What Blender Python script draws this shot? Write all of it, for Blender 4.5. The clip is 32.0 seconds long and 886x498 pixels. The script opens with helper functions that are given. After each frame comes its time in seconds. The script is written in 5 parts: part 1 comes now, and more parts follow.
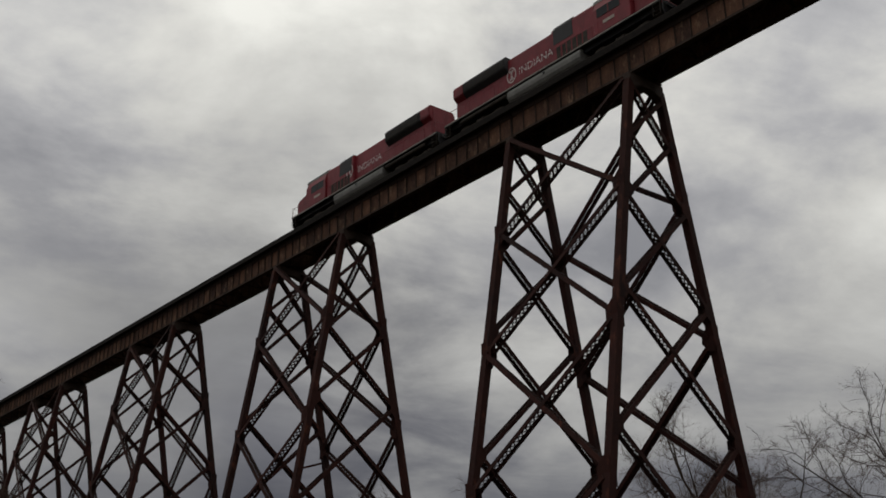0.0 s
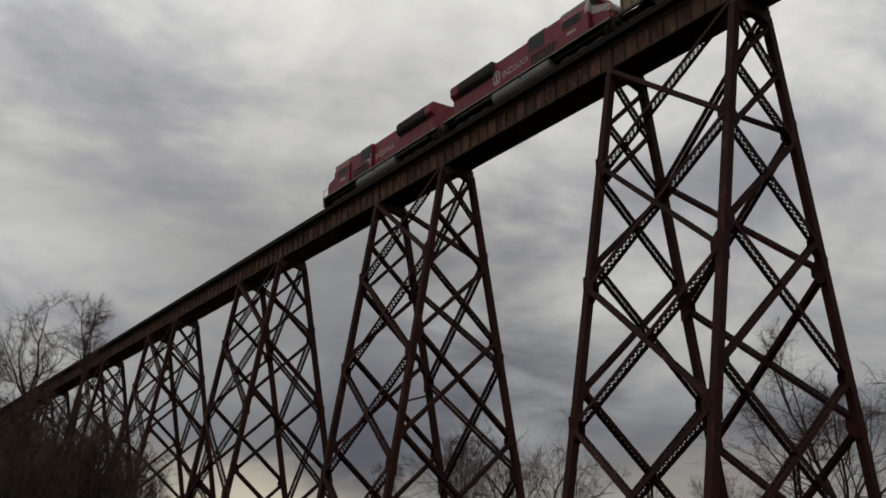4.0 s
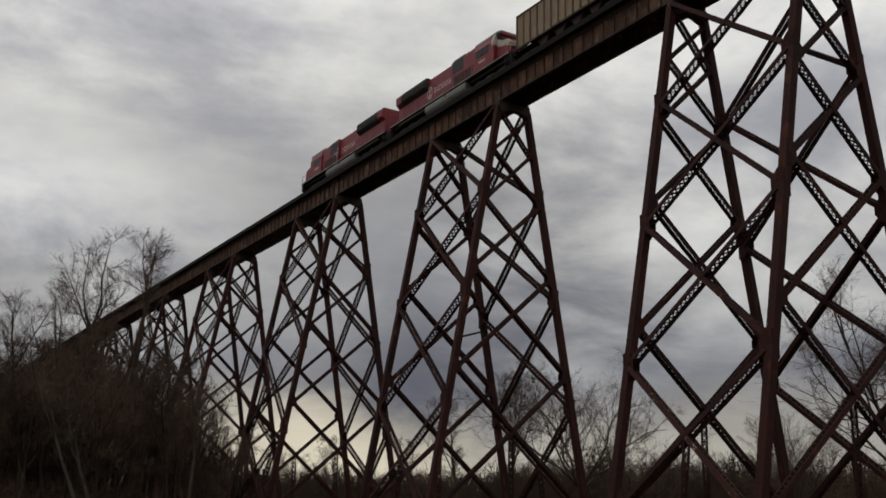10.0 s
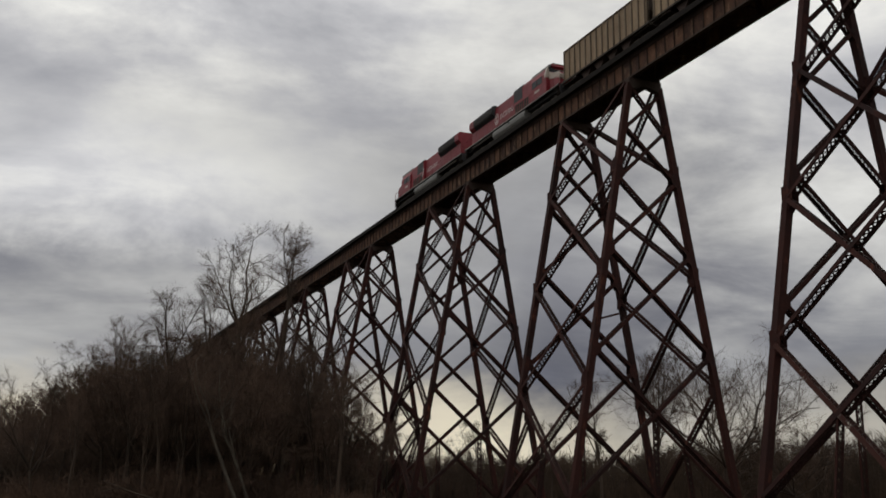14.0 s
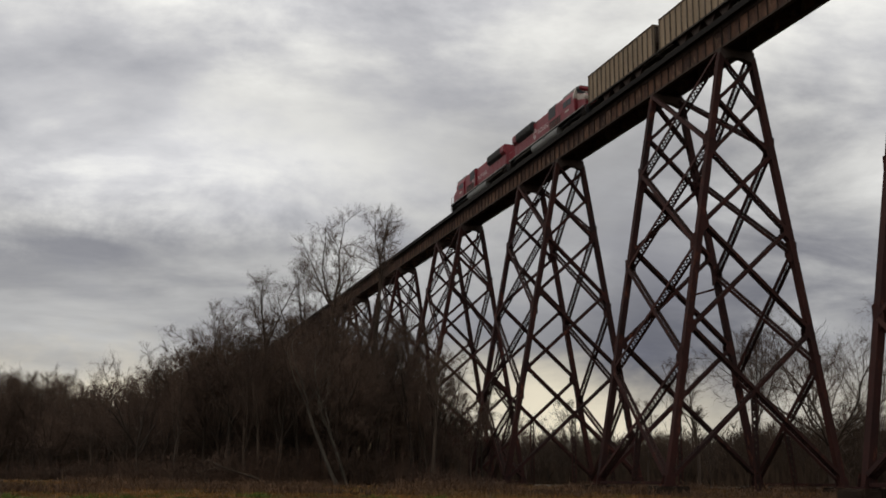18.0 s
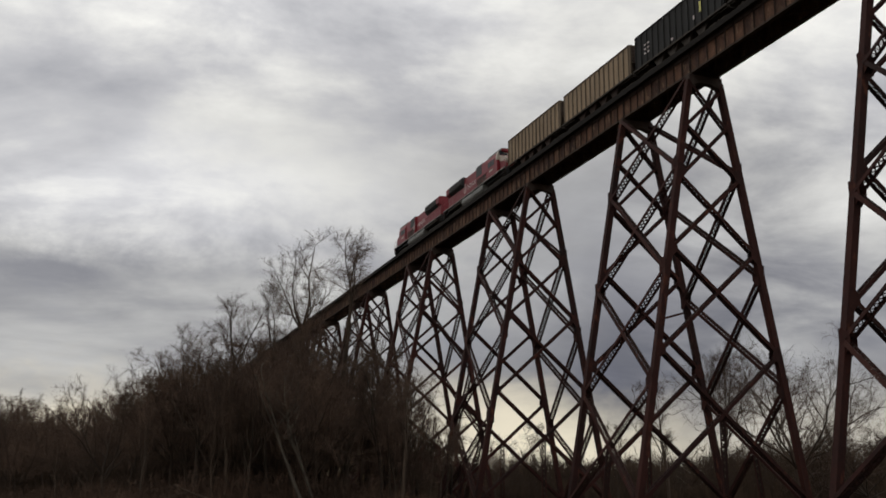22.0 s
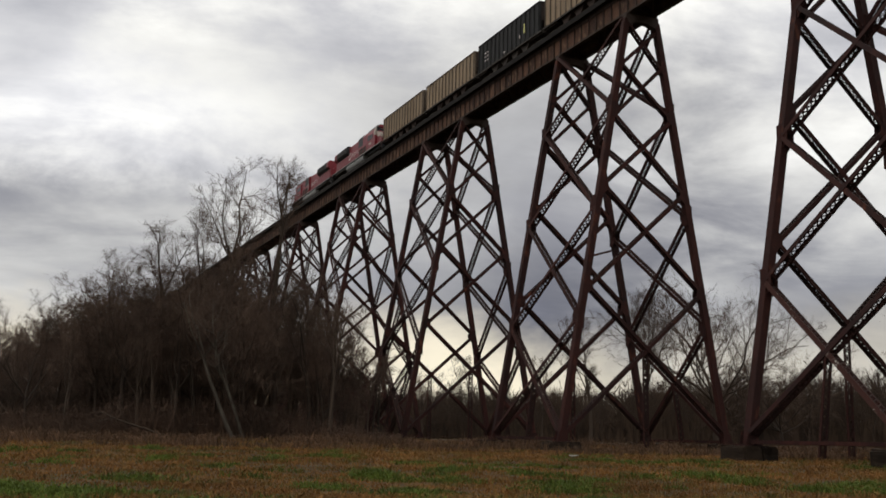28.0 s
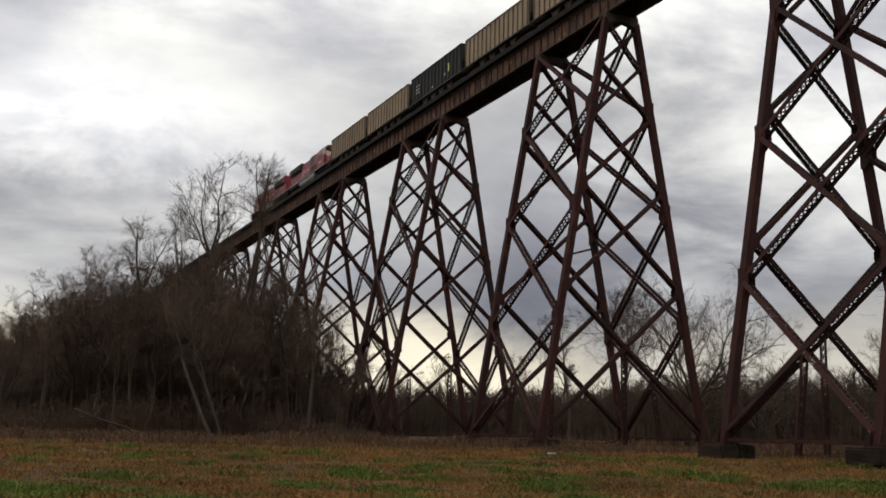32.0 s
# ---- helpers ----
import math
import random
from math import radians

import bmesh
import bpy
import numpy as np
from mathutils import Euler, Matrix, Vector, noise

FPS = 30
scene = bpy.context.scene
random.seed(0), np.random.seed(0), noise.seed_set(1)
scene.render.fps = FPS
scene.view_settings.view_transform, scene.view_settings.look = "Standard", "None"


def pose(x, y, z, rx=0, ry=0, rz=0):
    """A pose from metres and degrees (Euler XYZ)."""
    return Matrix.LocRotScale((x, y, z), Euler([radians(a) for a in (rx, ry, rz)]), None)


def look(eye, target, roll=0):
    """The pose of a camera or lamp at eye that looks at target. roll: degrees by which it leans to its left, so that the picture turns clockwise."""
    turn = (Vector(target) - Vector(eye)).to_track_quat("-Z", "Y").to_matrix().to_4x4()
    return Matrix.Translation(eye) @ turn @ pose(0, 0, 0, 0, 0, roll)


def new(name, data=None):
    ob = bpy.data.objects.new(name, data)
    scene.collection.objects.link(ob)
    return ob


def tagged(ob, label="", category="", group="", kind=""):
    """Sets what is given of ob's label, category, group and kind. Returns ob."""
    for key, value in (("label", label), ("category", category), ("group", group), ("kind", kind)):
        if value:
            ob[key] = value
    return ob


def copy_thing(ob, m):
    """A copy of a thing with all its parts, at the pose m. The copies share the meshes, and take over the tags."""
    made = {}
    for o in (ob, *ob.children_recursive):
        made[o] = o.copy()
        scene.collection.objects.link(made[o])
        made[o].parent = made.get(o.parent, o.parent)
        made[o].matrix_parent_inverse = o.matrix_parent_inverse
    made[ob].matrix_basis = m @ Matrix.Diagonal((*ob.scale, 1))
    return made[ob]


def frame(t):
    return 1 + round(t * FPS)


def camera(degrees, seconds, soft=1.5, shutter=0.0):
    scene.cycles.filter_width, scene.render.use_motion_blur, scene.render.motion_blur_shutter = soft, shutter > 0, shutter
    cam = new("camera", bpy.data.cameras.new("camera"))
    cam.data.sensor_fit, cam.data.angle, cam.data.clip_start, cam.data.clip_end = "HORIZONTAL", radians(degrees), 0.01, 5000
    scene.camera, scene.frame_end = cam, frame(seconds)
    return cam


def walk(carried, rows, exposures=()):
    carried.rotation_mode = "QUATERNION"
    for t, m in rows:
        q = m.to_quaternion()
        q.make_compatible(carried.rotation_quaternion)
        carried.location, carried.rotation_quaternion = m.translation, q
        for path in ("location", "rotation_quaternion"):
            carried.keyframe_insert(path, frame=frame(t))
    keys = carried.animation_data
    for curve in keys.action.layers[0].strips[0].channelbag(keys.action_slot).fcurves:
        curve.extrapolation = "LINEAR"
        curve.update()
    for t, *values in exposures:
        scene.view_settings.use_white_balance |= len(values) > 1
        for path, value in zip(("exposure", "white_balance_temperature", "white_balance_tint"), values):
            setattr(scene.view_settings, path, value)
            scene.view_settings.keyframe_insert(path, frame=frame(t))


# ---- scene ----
# A long steel railway trestle over a field; a coal train crosses it, seen from the ground.
EYE = (0.0, 0.0, 1.6)
# seconds, yaw, pitch, roll
PATH = (
    (0.0, -39.194, 21.638, 0.928),
    (0.5, -38.931, 21.198, 0.523),
    (1.0, -38.131, 20.529, 0.525),
    (1.5, -37.050, 20.601, 0.349),
    (2.0, -36.469, 20.278, 0.043),
    (2.5, -35.933, 19.864, 0.262),
    (3.0, -34.900, 19.220, 0.048),
    (3.5, -34.182, 18.584, -0.082),
    (5.5, -31.768, 17.210, 0.136),
    (6.0, -30.456, 16.964, 0.672),
    (6.5, -30.111, 16.325, 0.813),
    (7.0, -29.850, 15.812, 0.949),
    (7.5, -28.759, 15.061, 0.932),
    (8.0, -28.210, 15.048, 0.410),
    (8.5, -28.039, 15.009, 0.353),
    (9.0, -28.076, 15.114, 1.354),
    (9.5, -28.922, 14.822, 0.832),
    (10.0, -30.937, 14.627, -1.240),
    (10.5, -33.144, 15.120, -1.542),
    (11.0, -32.796, 15.155, -0.839),
    (11.5, -30.004, 14.969, -0.686),
    (12.0, -27.893, 14.358, -1.180),
    (12.5, -26.653, 14.182, -0.924),
    (13.0, -25.850, 14.058, -0.974),
    (13.5, -24.701, 14.151, -0.869),
    (14.0, -23.239, 13.670, -0.702),
    (14.5, -23.075, 12.796, -0.598),
    (15.0, -22.192, 12.530, -0.731),
    (15.5, -20.870, 12.308, -0.879),
    (17.5, -18.196, 12.564, -0.746),
    (18.0, -18.178, 12.491, -0.672),
    (18.5, -18.567, 12.567, -0.714),
    (19.0, -18.581, 12.593, -0.905),
    (19.5, -18.721, 12.683, -0.766),
    (20.0, -18.695, 12.962, -0.544),
    (20.5, -18.663, 12.940, -0.533),
    (21.0, -19.093, 12.948, -0.492),
    (21.5, -19.608, 13.373, -0.490),
    (22.0, -19.778, 13.783, -0.456),
    (22.5, -20.048, 13.859, -0.565),
    (23.0, -20.227, 13.924, -0.784),
    (23.5, -20.584, 13.957, -0.779),
    (24.0, -20.520, 14.060, -0.641),
    (24.5, -20.552, 13.897, -0.549),
    (25.0, -20.911, 13.798, -0.477),
    (25.5, -21.384, 14.040, -0.457),
    (27.5, -22.935, 10.863, -1.261),
    (28.0, -23.714, 10.167, -1.175),
    (28.5, -24.030, 9.843, -1.499),
    (29.0, -24.319, 9.767, -1.575),
    (29.5, -24.310, 9.551, -1.529),
    (30.0, -23.874, 9.484, -0.864),
    (30.5, -24.292, 9.743, -1.007),
    (31.0, -24.332, 10.286, -0.915),
    (31.5, -24.724, 10.369, -1.215),
    (32.0, -24.855, 10.075, -1.209),
)
cam = camera(45.78, 32.0, soft=1.7)
walk(cam, [(t, pose(*EYE, 90 + p, r, y)) for t, y, p, r in PATH],
     exposures=[(0.0, -0.6), (3.0, -0.5), (7.0, -0.25), (13.0, -0.1), (19.0, 0.1), (24.0, 0.1), (28.0, 0.4), (32.0, 0.5)])

# ---------------------------------------------------------------- world and light
SUN_EL, SUN_AZ = 48.0, 250.0      # degrees; azimuth clockwise from +y

BANKS = ((29.0, 9.0, 11.0, 7.0, -0.25), (31.0, 14.0, 8.0, 8.0, -0.22), (0.0, 10.4, 14.0, 2.1, -0.30), (3.0, 16.2, 13.0, 4.4, 0.46),
         (5.0, 22.0, 10.0, 3.2, -0.12), (21.0, 18.5, 8.0, 4.5, -0.20), (31.0, 20.0, 9.0, 5.5, -0.24), (10.0, 30.0, 14.0, 5.0, 0.22),
         (62.0, 28.0, 15.0, 9.0, 0.12), (36.0, 31.0, 9.0, 4.0, -0.14), (14.0, 25.0, 5.0, 5.0, -0.10), (43.0, 14.0, 6.0, 8.0, 0.08), (48.0, 8.0, 14.0, 6.0, -0.16), (30.0, 29.0, 8.0, 5.0, -0.12))


def make_world():
    world = bpy.data.worlds.new("overcast_sky")
    scene.world = world
    world.use_nodes = True
    nt = world.node_tree
    nt.nodes.clear()
    N, L = nt.nodes.new, nt.links.new
    out, bg = N("ShaderNodeOutputWorld"), N("ShaderNodeBackground")
    sky = N("ShaderNodeTexSky")
    sky.sky_type, sky.sun_disc = "NISHITA", False
    sky.sun_elevation, sky.sun_rotation = radians(SUN_EL), radians(SUN_AZ)
    co = N("ShaderNodeTexCoord")
    sep = N("ShaderNodeSeparateXYZ")
    L(co.outputs["Generated"], sep.inputs[0])

    def maths(op, a, b=None, clamp=False):
        n = N("ShaderNodeMath")
        n.operation, n.use_clamp = op, clamp
        for k, v in enumerate((a, b)):
            if v is None:
                continue
            if isinstance(v, (int, float)):
                n.inputs[k].default_value = v
            else:
                L(v, n.inputs[k])
        return n.outputs[0]

    # the cloud sheet as a flat layer overhead: it shrinks towards the horizon
    def layer(lift):
        up = maths("ADD", maths("MAXIMUM", sep.outputs[2], 0.0), lift)
        comb = N("ShaderNodeCombineXYZ")
        L(maths("DIVIDE", sep.outputs[0], up), comb.inputs[0])
        L(maths("DIVIDE", sep.outputs[1], up), comb.inputs[1])
        return comb.outputs[0]

    def fbm(vec, scale, detail, rough, dist, offset, turn=0.5, stretch=(0.95, 1.1, 1)):
        mp = N("ShaderNodeMapping")
        mp.inputs["Location"].default_value = offset
        mp.inputs["Rotation"].default_value = (0, 0, turn)
        mp.inputs["Scale"].default_value = stretch
        L(vec, mp.inputs[0])
        n = N("ShaderNodeTexNoise")
        n.inputs["Scale"].default_value, n.inputs["Detail"].default_value = scale, detail
        n.inputs["Roughness"].default_value, n.inputs["Distortion"].default_value = rough, dist
        L(mp.outputs[0], n.inputs["Vector"])
        return n.outputs[0]

    high, low_sheet = layer(0.26), layer(0.2)
    big = fbm(high, 1.15, 6.0, 0.50, 0.25, (3.1, 1.7, 0.0))
    small = fbm(low_sheet, 2.3, 8.0, 0.56, 0.35, (7.3, 4.2, 2.0), 0.35, (0.85, 1.15, 1))
    # long banks that lie level, and their torn edges
    bank = fbm(co.outputs["Generated"], 4.2, 9.0, 0.58, 0.2, (1.9, 0.4, 2.2), 0.0, (1.0, 1.0, 1.9))
    dens = maths("ADD", maths("ADD", maths("MULTIPLY", big, 0.40), maths("MULTIPLY", small, 0.28)), maths("MULTIPLY", bank, 0.32))
    ramp = N("ShaderNodeValToRGB")
    el = ramp.color_ramp.elements
    el[0].position, el[0].color = 0.39, (0.40, 0.402, 0.432, 1)
    el[1].position, el[1].color = 0.60, (1.10, 1.092, 1.045, 1)
    e = el.new(0.455); e.color = (0.575, 0.572, 0.592, 1)
    e = el.new(0.525); e.color = (0.855, 0.845, 0.815, 1)
    L(dens, ramp.inputs[0])
    azimuth = maths("ARCTAN2", sep.outputs[0], sep.outputs[1])
    height = maths("ARCSINE", sep.outputs[2])
    # a brighter, warmer gap low over the horizon under the cloud sheet
    low = N("ShaderNodeMapRange")
    low.interpolation_type = "SMOOTHSTEP"
    low.inputs[1].default_value, low.inputs[2].default_value = 0.05, 0.135
    low.inputs[3].default_value, low.inputs[4].default_value = 1.0, 0.0
    wob = maths("ADD", sep.outputs[2], maths("MULTIPLY", maths("SUBTRACT", bank, 0.5), 0.20))
    L(wob, low.inputs[0])
    # an overcast sky is brighter overhead than low down
    gain = maths("ADD", maths("MULTIPLY", maths("MAXIMUM", sep.outputs[2], 0.0), 1.9), 0.33)
    # heavier banks and thinner stretches of the sheet: azimuth, height, half-widths in degrees, amount
    wave_a = maths("MULTIPLY", maths("SUBTRACT", small, 0.5), 0.38)
    wave_h = maths("MULTIPLY", maths("SUBTRACT", bank, 0.5), 0.24)
    for az, elev, wa, wh, amount in BANKS:
        u = maths("DIVIDE", maths("ADD", maths("SUBTRACT", azimuth, radians(az)), wave_a), radians(wa))
        v = maths("DIVIDE", maths("ADD", maths("SUBTRACT", height, radians(elev)), wave_h), radians(wh))
        fall = maths("EXPONENT", maths("MULTIPLY", maths("ADD", maths("MULTIPLY", u, u), maths("MULTIPLY", v, v)), -1.0))
        gain = maths("ADD", gain, maths("MULTIPLY", fall, amount))
    gm = N("ShaderNodeMix")
    gm.data_type, gm.blend_type = "RGBA", "MULTIPLY"
    gm.inputs[0].default_value = 1.0
    L(ramp.outputs[0], gm.inputs[6])
    gc = N("ShaderNodeCombineColor")
    # thick cloud is a little bluer
    for k in range(3):
        L(gain if k < 2 else maths("ADD", maths("MULTIPLY", gain, 0.945), 0.045), gc.inputs[k])
    L(gc.outputs[0], gm.inputs[7])
    mixl = N("ShaderNodeMix")
    mixl.data_type = "RGBA"
    # it opens only in two stretches of the horizon
    flat = N("ShaderNodeVectorMath")
    flat.operation = "NORMALIZE"
    fc = N("ShaderNodeCombineXYZ")
    L(sep.outputs[0], fc.inputs[0])
    L(sep.outputs[1], fc.inputs[1])
    L(fc.outputs[0], flat.inputs[0])
    gap = 0.22
    for az, power, amount in ((24.5, 110.0, 0.70), (40.0, 30.0, 0.2), (-2.0, 60.0, 0.95), (205.0, 20.0, 0.5)):
        dot = N("ShaderNodeVectorMath")
        dot.operation = "DOT_PRODUCT"
        L(flat.outputs[0], dot.inputs[0])
        dot.inputs[1].default_value = (math.sin(radians(az)), math.cos(radians(az)), 0)
        gap = maths("ADD", maths("MULTIPLY", maths("POWER", maths("MAXIMUM", dot.outputs["Value"], 0.0), power), amount), gap)
    L(maths("MULTIPLY", low.outputs[0], gap, True), mixl.inputs[0])
    L(gm.outputs[2], mixl.inputs[6])
    mixl.inputs[7].default_value = (0.86, 0.775, 0.60, 1)
    # a little of the blue above comes through
    scl = N("ShaderNodeMix")
    scl.data_type, scl.blend_type = "RGBA", "ADD"
    scl.inputs[0].default_value = 0.005
    L(mixl.outputs[2], scl.inputs[6])
    L(sky.outputs[0], scl.inputs[7])
    L(scl.outputs[2], bg.inputs[0])
    bg.inputs[1].default_value = 0.88
    L(bg.outputs[0], out.inputs[0])


make_world()
sun = new("sun", bpy.data.lights.new("sun", "SUN"))
sun.data.energy, sun.data.angle, sun.data.color = 0.5, radians(25), (1.0, 0.96, 0.9)
_a, _e = radians(SUN_AZ), radians(SUN_EL)
sun.matrix_world = look((0, 0, 80), (-math.sin(_a) * math.cos(_e), -math.cos(_a) * math.cos(_e), 80 - math.sin(_e)))


# ---------------------------------------------------------------- materials
def mat(name, base, dark=None, rough=0.7, metal=0.0, scale=4.0, fine=40.0, bump=0.15, spots=None, spot_at=(0.55, 0.68),
        streak=0.0, rand=0.0, island=False, spec=0.5, mix=(0.35, 0.7)):
    """A surface of two colours mixed at two scales, with relief; spots: a third colour in patches; streak: vertical runs."""
    m = bpy.data.materials.new(name)
    m.use_nodes = True
    nt = m.node_tree
    N, L = nt.nodes.new, nt.links.new
    b = nt.nodes["Principled BSDF"]
    b.inputs["Roughness"].default_value, b.inputs["Metallic"].default_value = rough, metal
    b.inputs["Specular IOR Level"].default_value = spec
    dark = dark or tuple(c * 0.6 for c in base)
    co = N("ShaderNodeTexCoord").outputs["Object"]
    mp = N("ShaderNodeMapping")
    L(co, mp.inputs[0])
    if streak:
        mp.inputs["Scale"].default_value = (1, 1, 1 - streak)
    if rand or island:
        oi = N("ShaderNodeNewGeometry").outputs["Random Per Island"] if island else N("ShaderNodeObjectInfo").outputs["Random"]
    if rand and not island:
        shift = N("ShaderNodeVectorMath")
        shift.operation = "MULTIPLY_ADD"
        spread = N("ShaderNodeCombineXYZ")
        for k in range(3):
            L(oi, spread.inputs[k])
        L(spread.outputs[0], shift.inputs[0])
        shift.inputs[1].default_value = (53.0, 31.0, 77.0)
        L(co, shift.inputs[2])
        L(shift.outputs[0], mp.inputs[0])

    def noise_tex(s, d, r=0.6):
        n = N("ShaderNodeTexNoise")
        n.inputs["Scale"].default_value, n.inputs["Detail"].default_value, n.inputs["Roughness"].default_value = s, d, r
        L(mp.outputs[0], n.inputs["Vector"])
        return n.outputs[0]

    big, small = noise_tex(scale, 5.0), noise_tex(fine, 3.0)
    add = N("ShaderNodeMath")
    add.operation = "MULTIPLY_ADD"
    add.inputs[1].default_value = 0.35
    L(small, add.inputs[0])
    sub = N("ShaderNodeMath")
    sub.operation = "MULTIPLY"
    sub.inputs[1].default_value = 0.65
    L(big, sub.inputs[0])
    L(sub.outputs[0], add.inputs[2])
    rg = N("ShaderNodeMapRange")
    rg.inputs[1].default_value, rg.inputs[2].default_value = mix
    L(add.outputs[0], rg.inputs[0])
    fac = rg.outputs[0]
    if rand or island:
        a2 = N("ShaderNodeMath")
        a2.operation, a2.use_clamp = "MULTIPLY_ADD", True
        L(oi, a2.inputs[0])
        a2.inputs[1].default_value = rand or 0.6
        a3 = N("ShaderNodeMath")
        a3.operation = "SUBTRACT"
        L(fac, a3.inputs[0])
        a3.inputs[1].default_value = (rand or 0.6) / 2
        L(a3.outputs[0], a2.inputs[2])
        fac = a2.outputs[0]
    mx = N("ShaderNodeMix")
    mx.data_type = "RGBA"
    L(fac, mx.inputs[0])
    mx.inputs[6].default_value, mx.inputs[7].default_value = (*dark, 1), (*base, 1)
    col = mx.outputs[2]
    if spots:
        rs = N("ShaderNodeMapRange")
        rs.inputs[1].default_value, rs.inputs[2].default_value = spot_at
        L(noise_tex(scale * 1.7 + 0.31, 6.0, 0.68), rs.inputs[0])
        ms = N("ShaderNodeMix")
        ms.data_type = "RGBA"
        L(rs.outputs[0], ms.inputs[0])
        L(col, ms.inputs[6])
        ms.inputs[7].default_value = (*spots, 1)
        col = ms.outputs[2]
    L(col, b.inputs["Base Color"])
    if bump:
        bp = N("ShaderNodeBump")
        bp.inputs["Strength"].default_value, bp.inputs["Distance"].default_value = bump, 0.02
        L(add.outputs[0], bp.inputs["Height"])
        L(bp.outputs[0], b.inputs["Normal"])
    return m


RUST = mat("rusted_steel", (0.038, 0.0118, 0.0088), (0.0125, 0.0062, 0.0058), rough=0.8, scale=0.55, fine=14, spots=(0.095, 0.03, 0.017), spot_at=(0.58, 0.75), streak=0.6, rand=0.35, spec=0.12)
LACING = mat("rusted_lacing_bars", (0.03, 0.0135, 0.0105), (0.013, 0.0085, 0.0075), rough=0.85, scale=1.5, fine=20, rand=0.3, spec=0.12)
GIRDER = mat("rusted_girder_plate", (0.115, 0.058, 0.036), (0.032, 0.018, 0.014), rough=0.8, scale=0.8, fine=7, spots=(0.20, 0.13, 0.085), spot_at=(0.54, 0.76), streak=0.55, rand=0.5, spec=0.12)
# darker copy of the girder tone; on the top flanges it carries painted shade
GIRDER_DARK = mat("dark_brown_steel", (0.06, 0.042, 0.035), (0.028, 0.021, 0.018), rough=0.85, scale=0.8, fine=15, rand=0.2, spec=0.12)
PALE_PAINT = mat("peeling_pale_paint", (0.30, 0.28, 0.25), (0.034, 0.0125, 0.0095), rough=0.75, scale=0.8, fine=9, mix=(0.57, 0.64), spec=0.12)
CREOSOTE = mat("creosoted_timber", (0.02, 0.0155, 0.0125), (0.009, 0.0075, 0.007), rough=0.9, scale=3, fine=25, rand=0.5, spec=0.12)
RAIL = mat("rail_steel", (0.16, 0.10, 0.075), (0.09, 0.05, 0.04), rough=0.5, metal=0.6, scale=3, fine=30)
STONE = mat("weathered_pier_stone", (0.024, 0.0155, 0.0098), (0.009, 0.0063, 0.0045), rough=0.95, scale=1.6, fine=18, bump=0.5, rand=0.4, spec=0.12)
RED = mat("faded_red_engine_paint", (0.19, 0.0155, 0.025), (0.10, 0.0095, 0.014), rough=0.5, spec=0.3, scale=1.4, fine=9, bump=0.03, spots=(0.22, 0.05, 0.055), spot_at=(0.6, 0.85), streak=0.5)
BLACK = mat("matt_black_paint", (0.022, 0.022, 0.024), (0.012, 0.012, 0.013), rough=0.6, scale=2, fine=20, bump=0.05, spec=0.3)
GRIME = mat("grimy_running_gear", (0.075, 0.064, 0.055), (0.025, 0.022, 0.02), rough=0.85, scale=3, fine=20, spec=0.12)
TANK = mat("dusty_grey_tank_paint", (0.15, 0.148, 0.138), (0.075, 0.073, 0.068), rough=0.55, scale=1.2, fine=10, bump=0.04, spec=0.3)
CREAM = mat("cream_engine_stripe", (0.36, 0.31, 0.26), (0.20, 0.165, 0.14), rough=0.5, scale=2, fine=12, bump=0.03)
WHITE = mat("white_lettering", (0.50, 0.45, 0.43), (0.28, 0.21, 0.21), rough=0.5, scale=3, fine=15, bump=0.0)
YELLOW = mat("yellow_marking", (0.50, 0.47, 0.12), (0.34, 0.32, 0.09), rough=0.5, scale=3, fine=15, bump=0.0)
HOPPER = mat("dusty_beige_hopper_paint", (0.265, 0.192, 0.12), (0.125, 0.087, 0.054), rough=0.65, scale=0.8, fine=9, spots=(0.24, 0.16, 0.11), spot_at=(0.58, 0.78), streak=0.75, bump=0.06, rand=0.2, spec=0.3)
HOPPER_RIB = mat("grimy_hopper_rib", (0.15, 0.115, 0.085), (0.06, 0.048, 0.036), rough=0.7, scale=1, fine=9, streak=0.7, rand=0.3, spec=0.12)
HOPPER_BLACK = mat("dull_black_hopper_paint", (0.018, 0.017, 0.017), (0.009, 0.009, 0.009), rough=0.7, spec=0.2, scale=0.8, fine=9, streak=0.7, bump=0.06)
COAL = mat("coal", (0.02, 0.02, 0.021), (0.008, 0.008, 0.008), rough=0.5, scale=4, fine=25, bump=0.8, spec=0.12)
BARK = mat("grey_brown_bark", (0.060, 0.043, 0.032), (0.022, 0.0165, 0.013), rough=0.95, scale=1.2, fine=9, streak=0.7, bump=0.5, rand=0.5, spec=0.12)
TWIG = mat("bare_twigs", (0.092, 0.060, 0.044), (0.042, 0.0285, 0.0215), rough=0.95, scale=0.4, fine=3, bump=0.0, rand=0.6, spec=0.12)
PALE_BARK = mat("pale_sycamore_bark", (0.125, 0.108, 0.088), (0.03, 0.024, 0.019), rough=0.9, scale=0.9, fine=5, bump=0.3, mix=(0.44, 0.62), spec=0.12)
BRUSH = mat("dead_brush_stems", (0.080, 0.049, 0.034), (0.034, 0.0225, 0.0165), rough=0.95, scale=0.15, fine=1.2, bump=0.0, island=True, spec=0.12)
FAR_TWIG = mat("far_bare_woods", (0.050, 0.033, 0.022), (0.022, 0.0155, 0.0115), rough=0.95, scale=0.05, fine=0.4, bump=0.0, island=True, spec=0.12)
SOIL = mat("matted_field_soil", (0.05, 0.029, 0.012), (0.018, 0.0145, 0.0055), rough=0.95, scale=0.16, fine=2.2, bump=0.8, spots=(0.03, 0.036, 0.009), spot_at=(0.54, 0.68), spec=0.12)
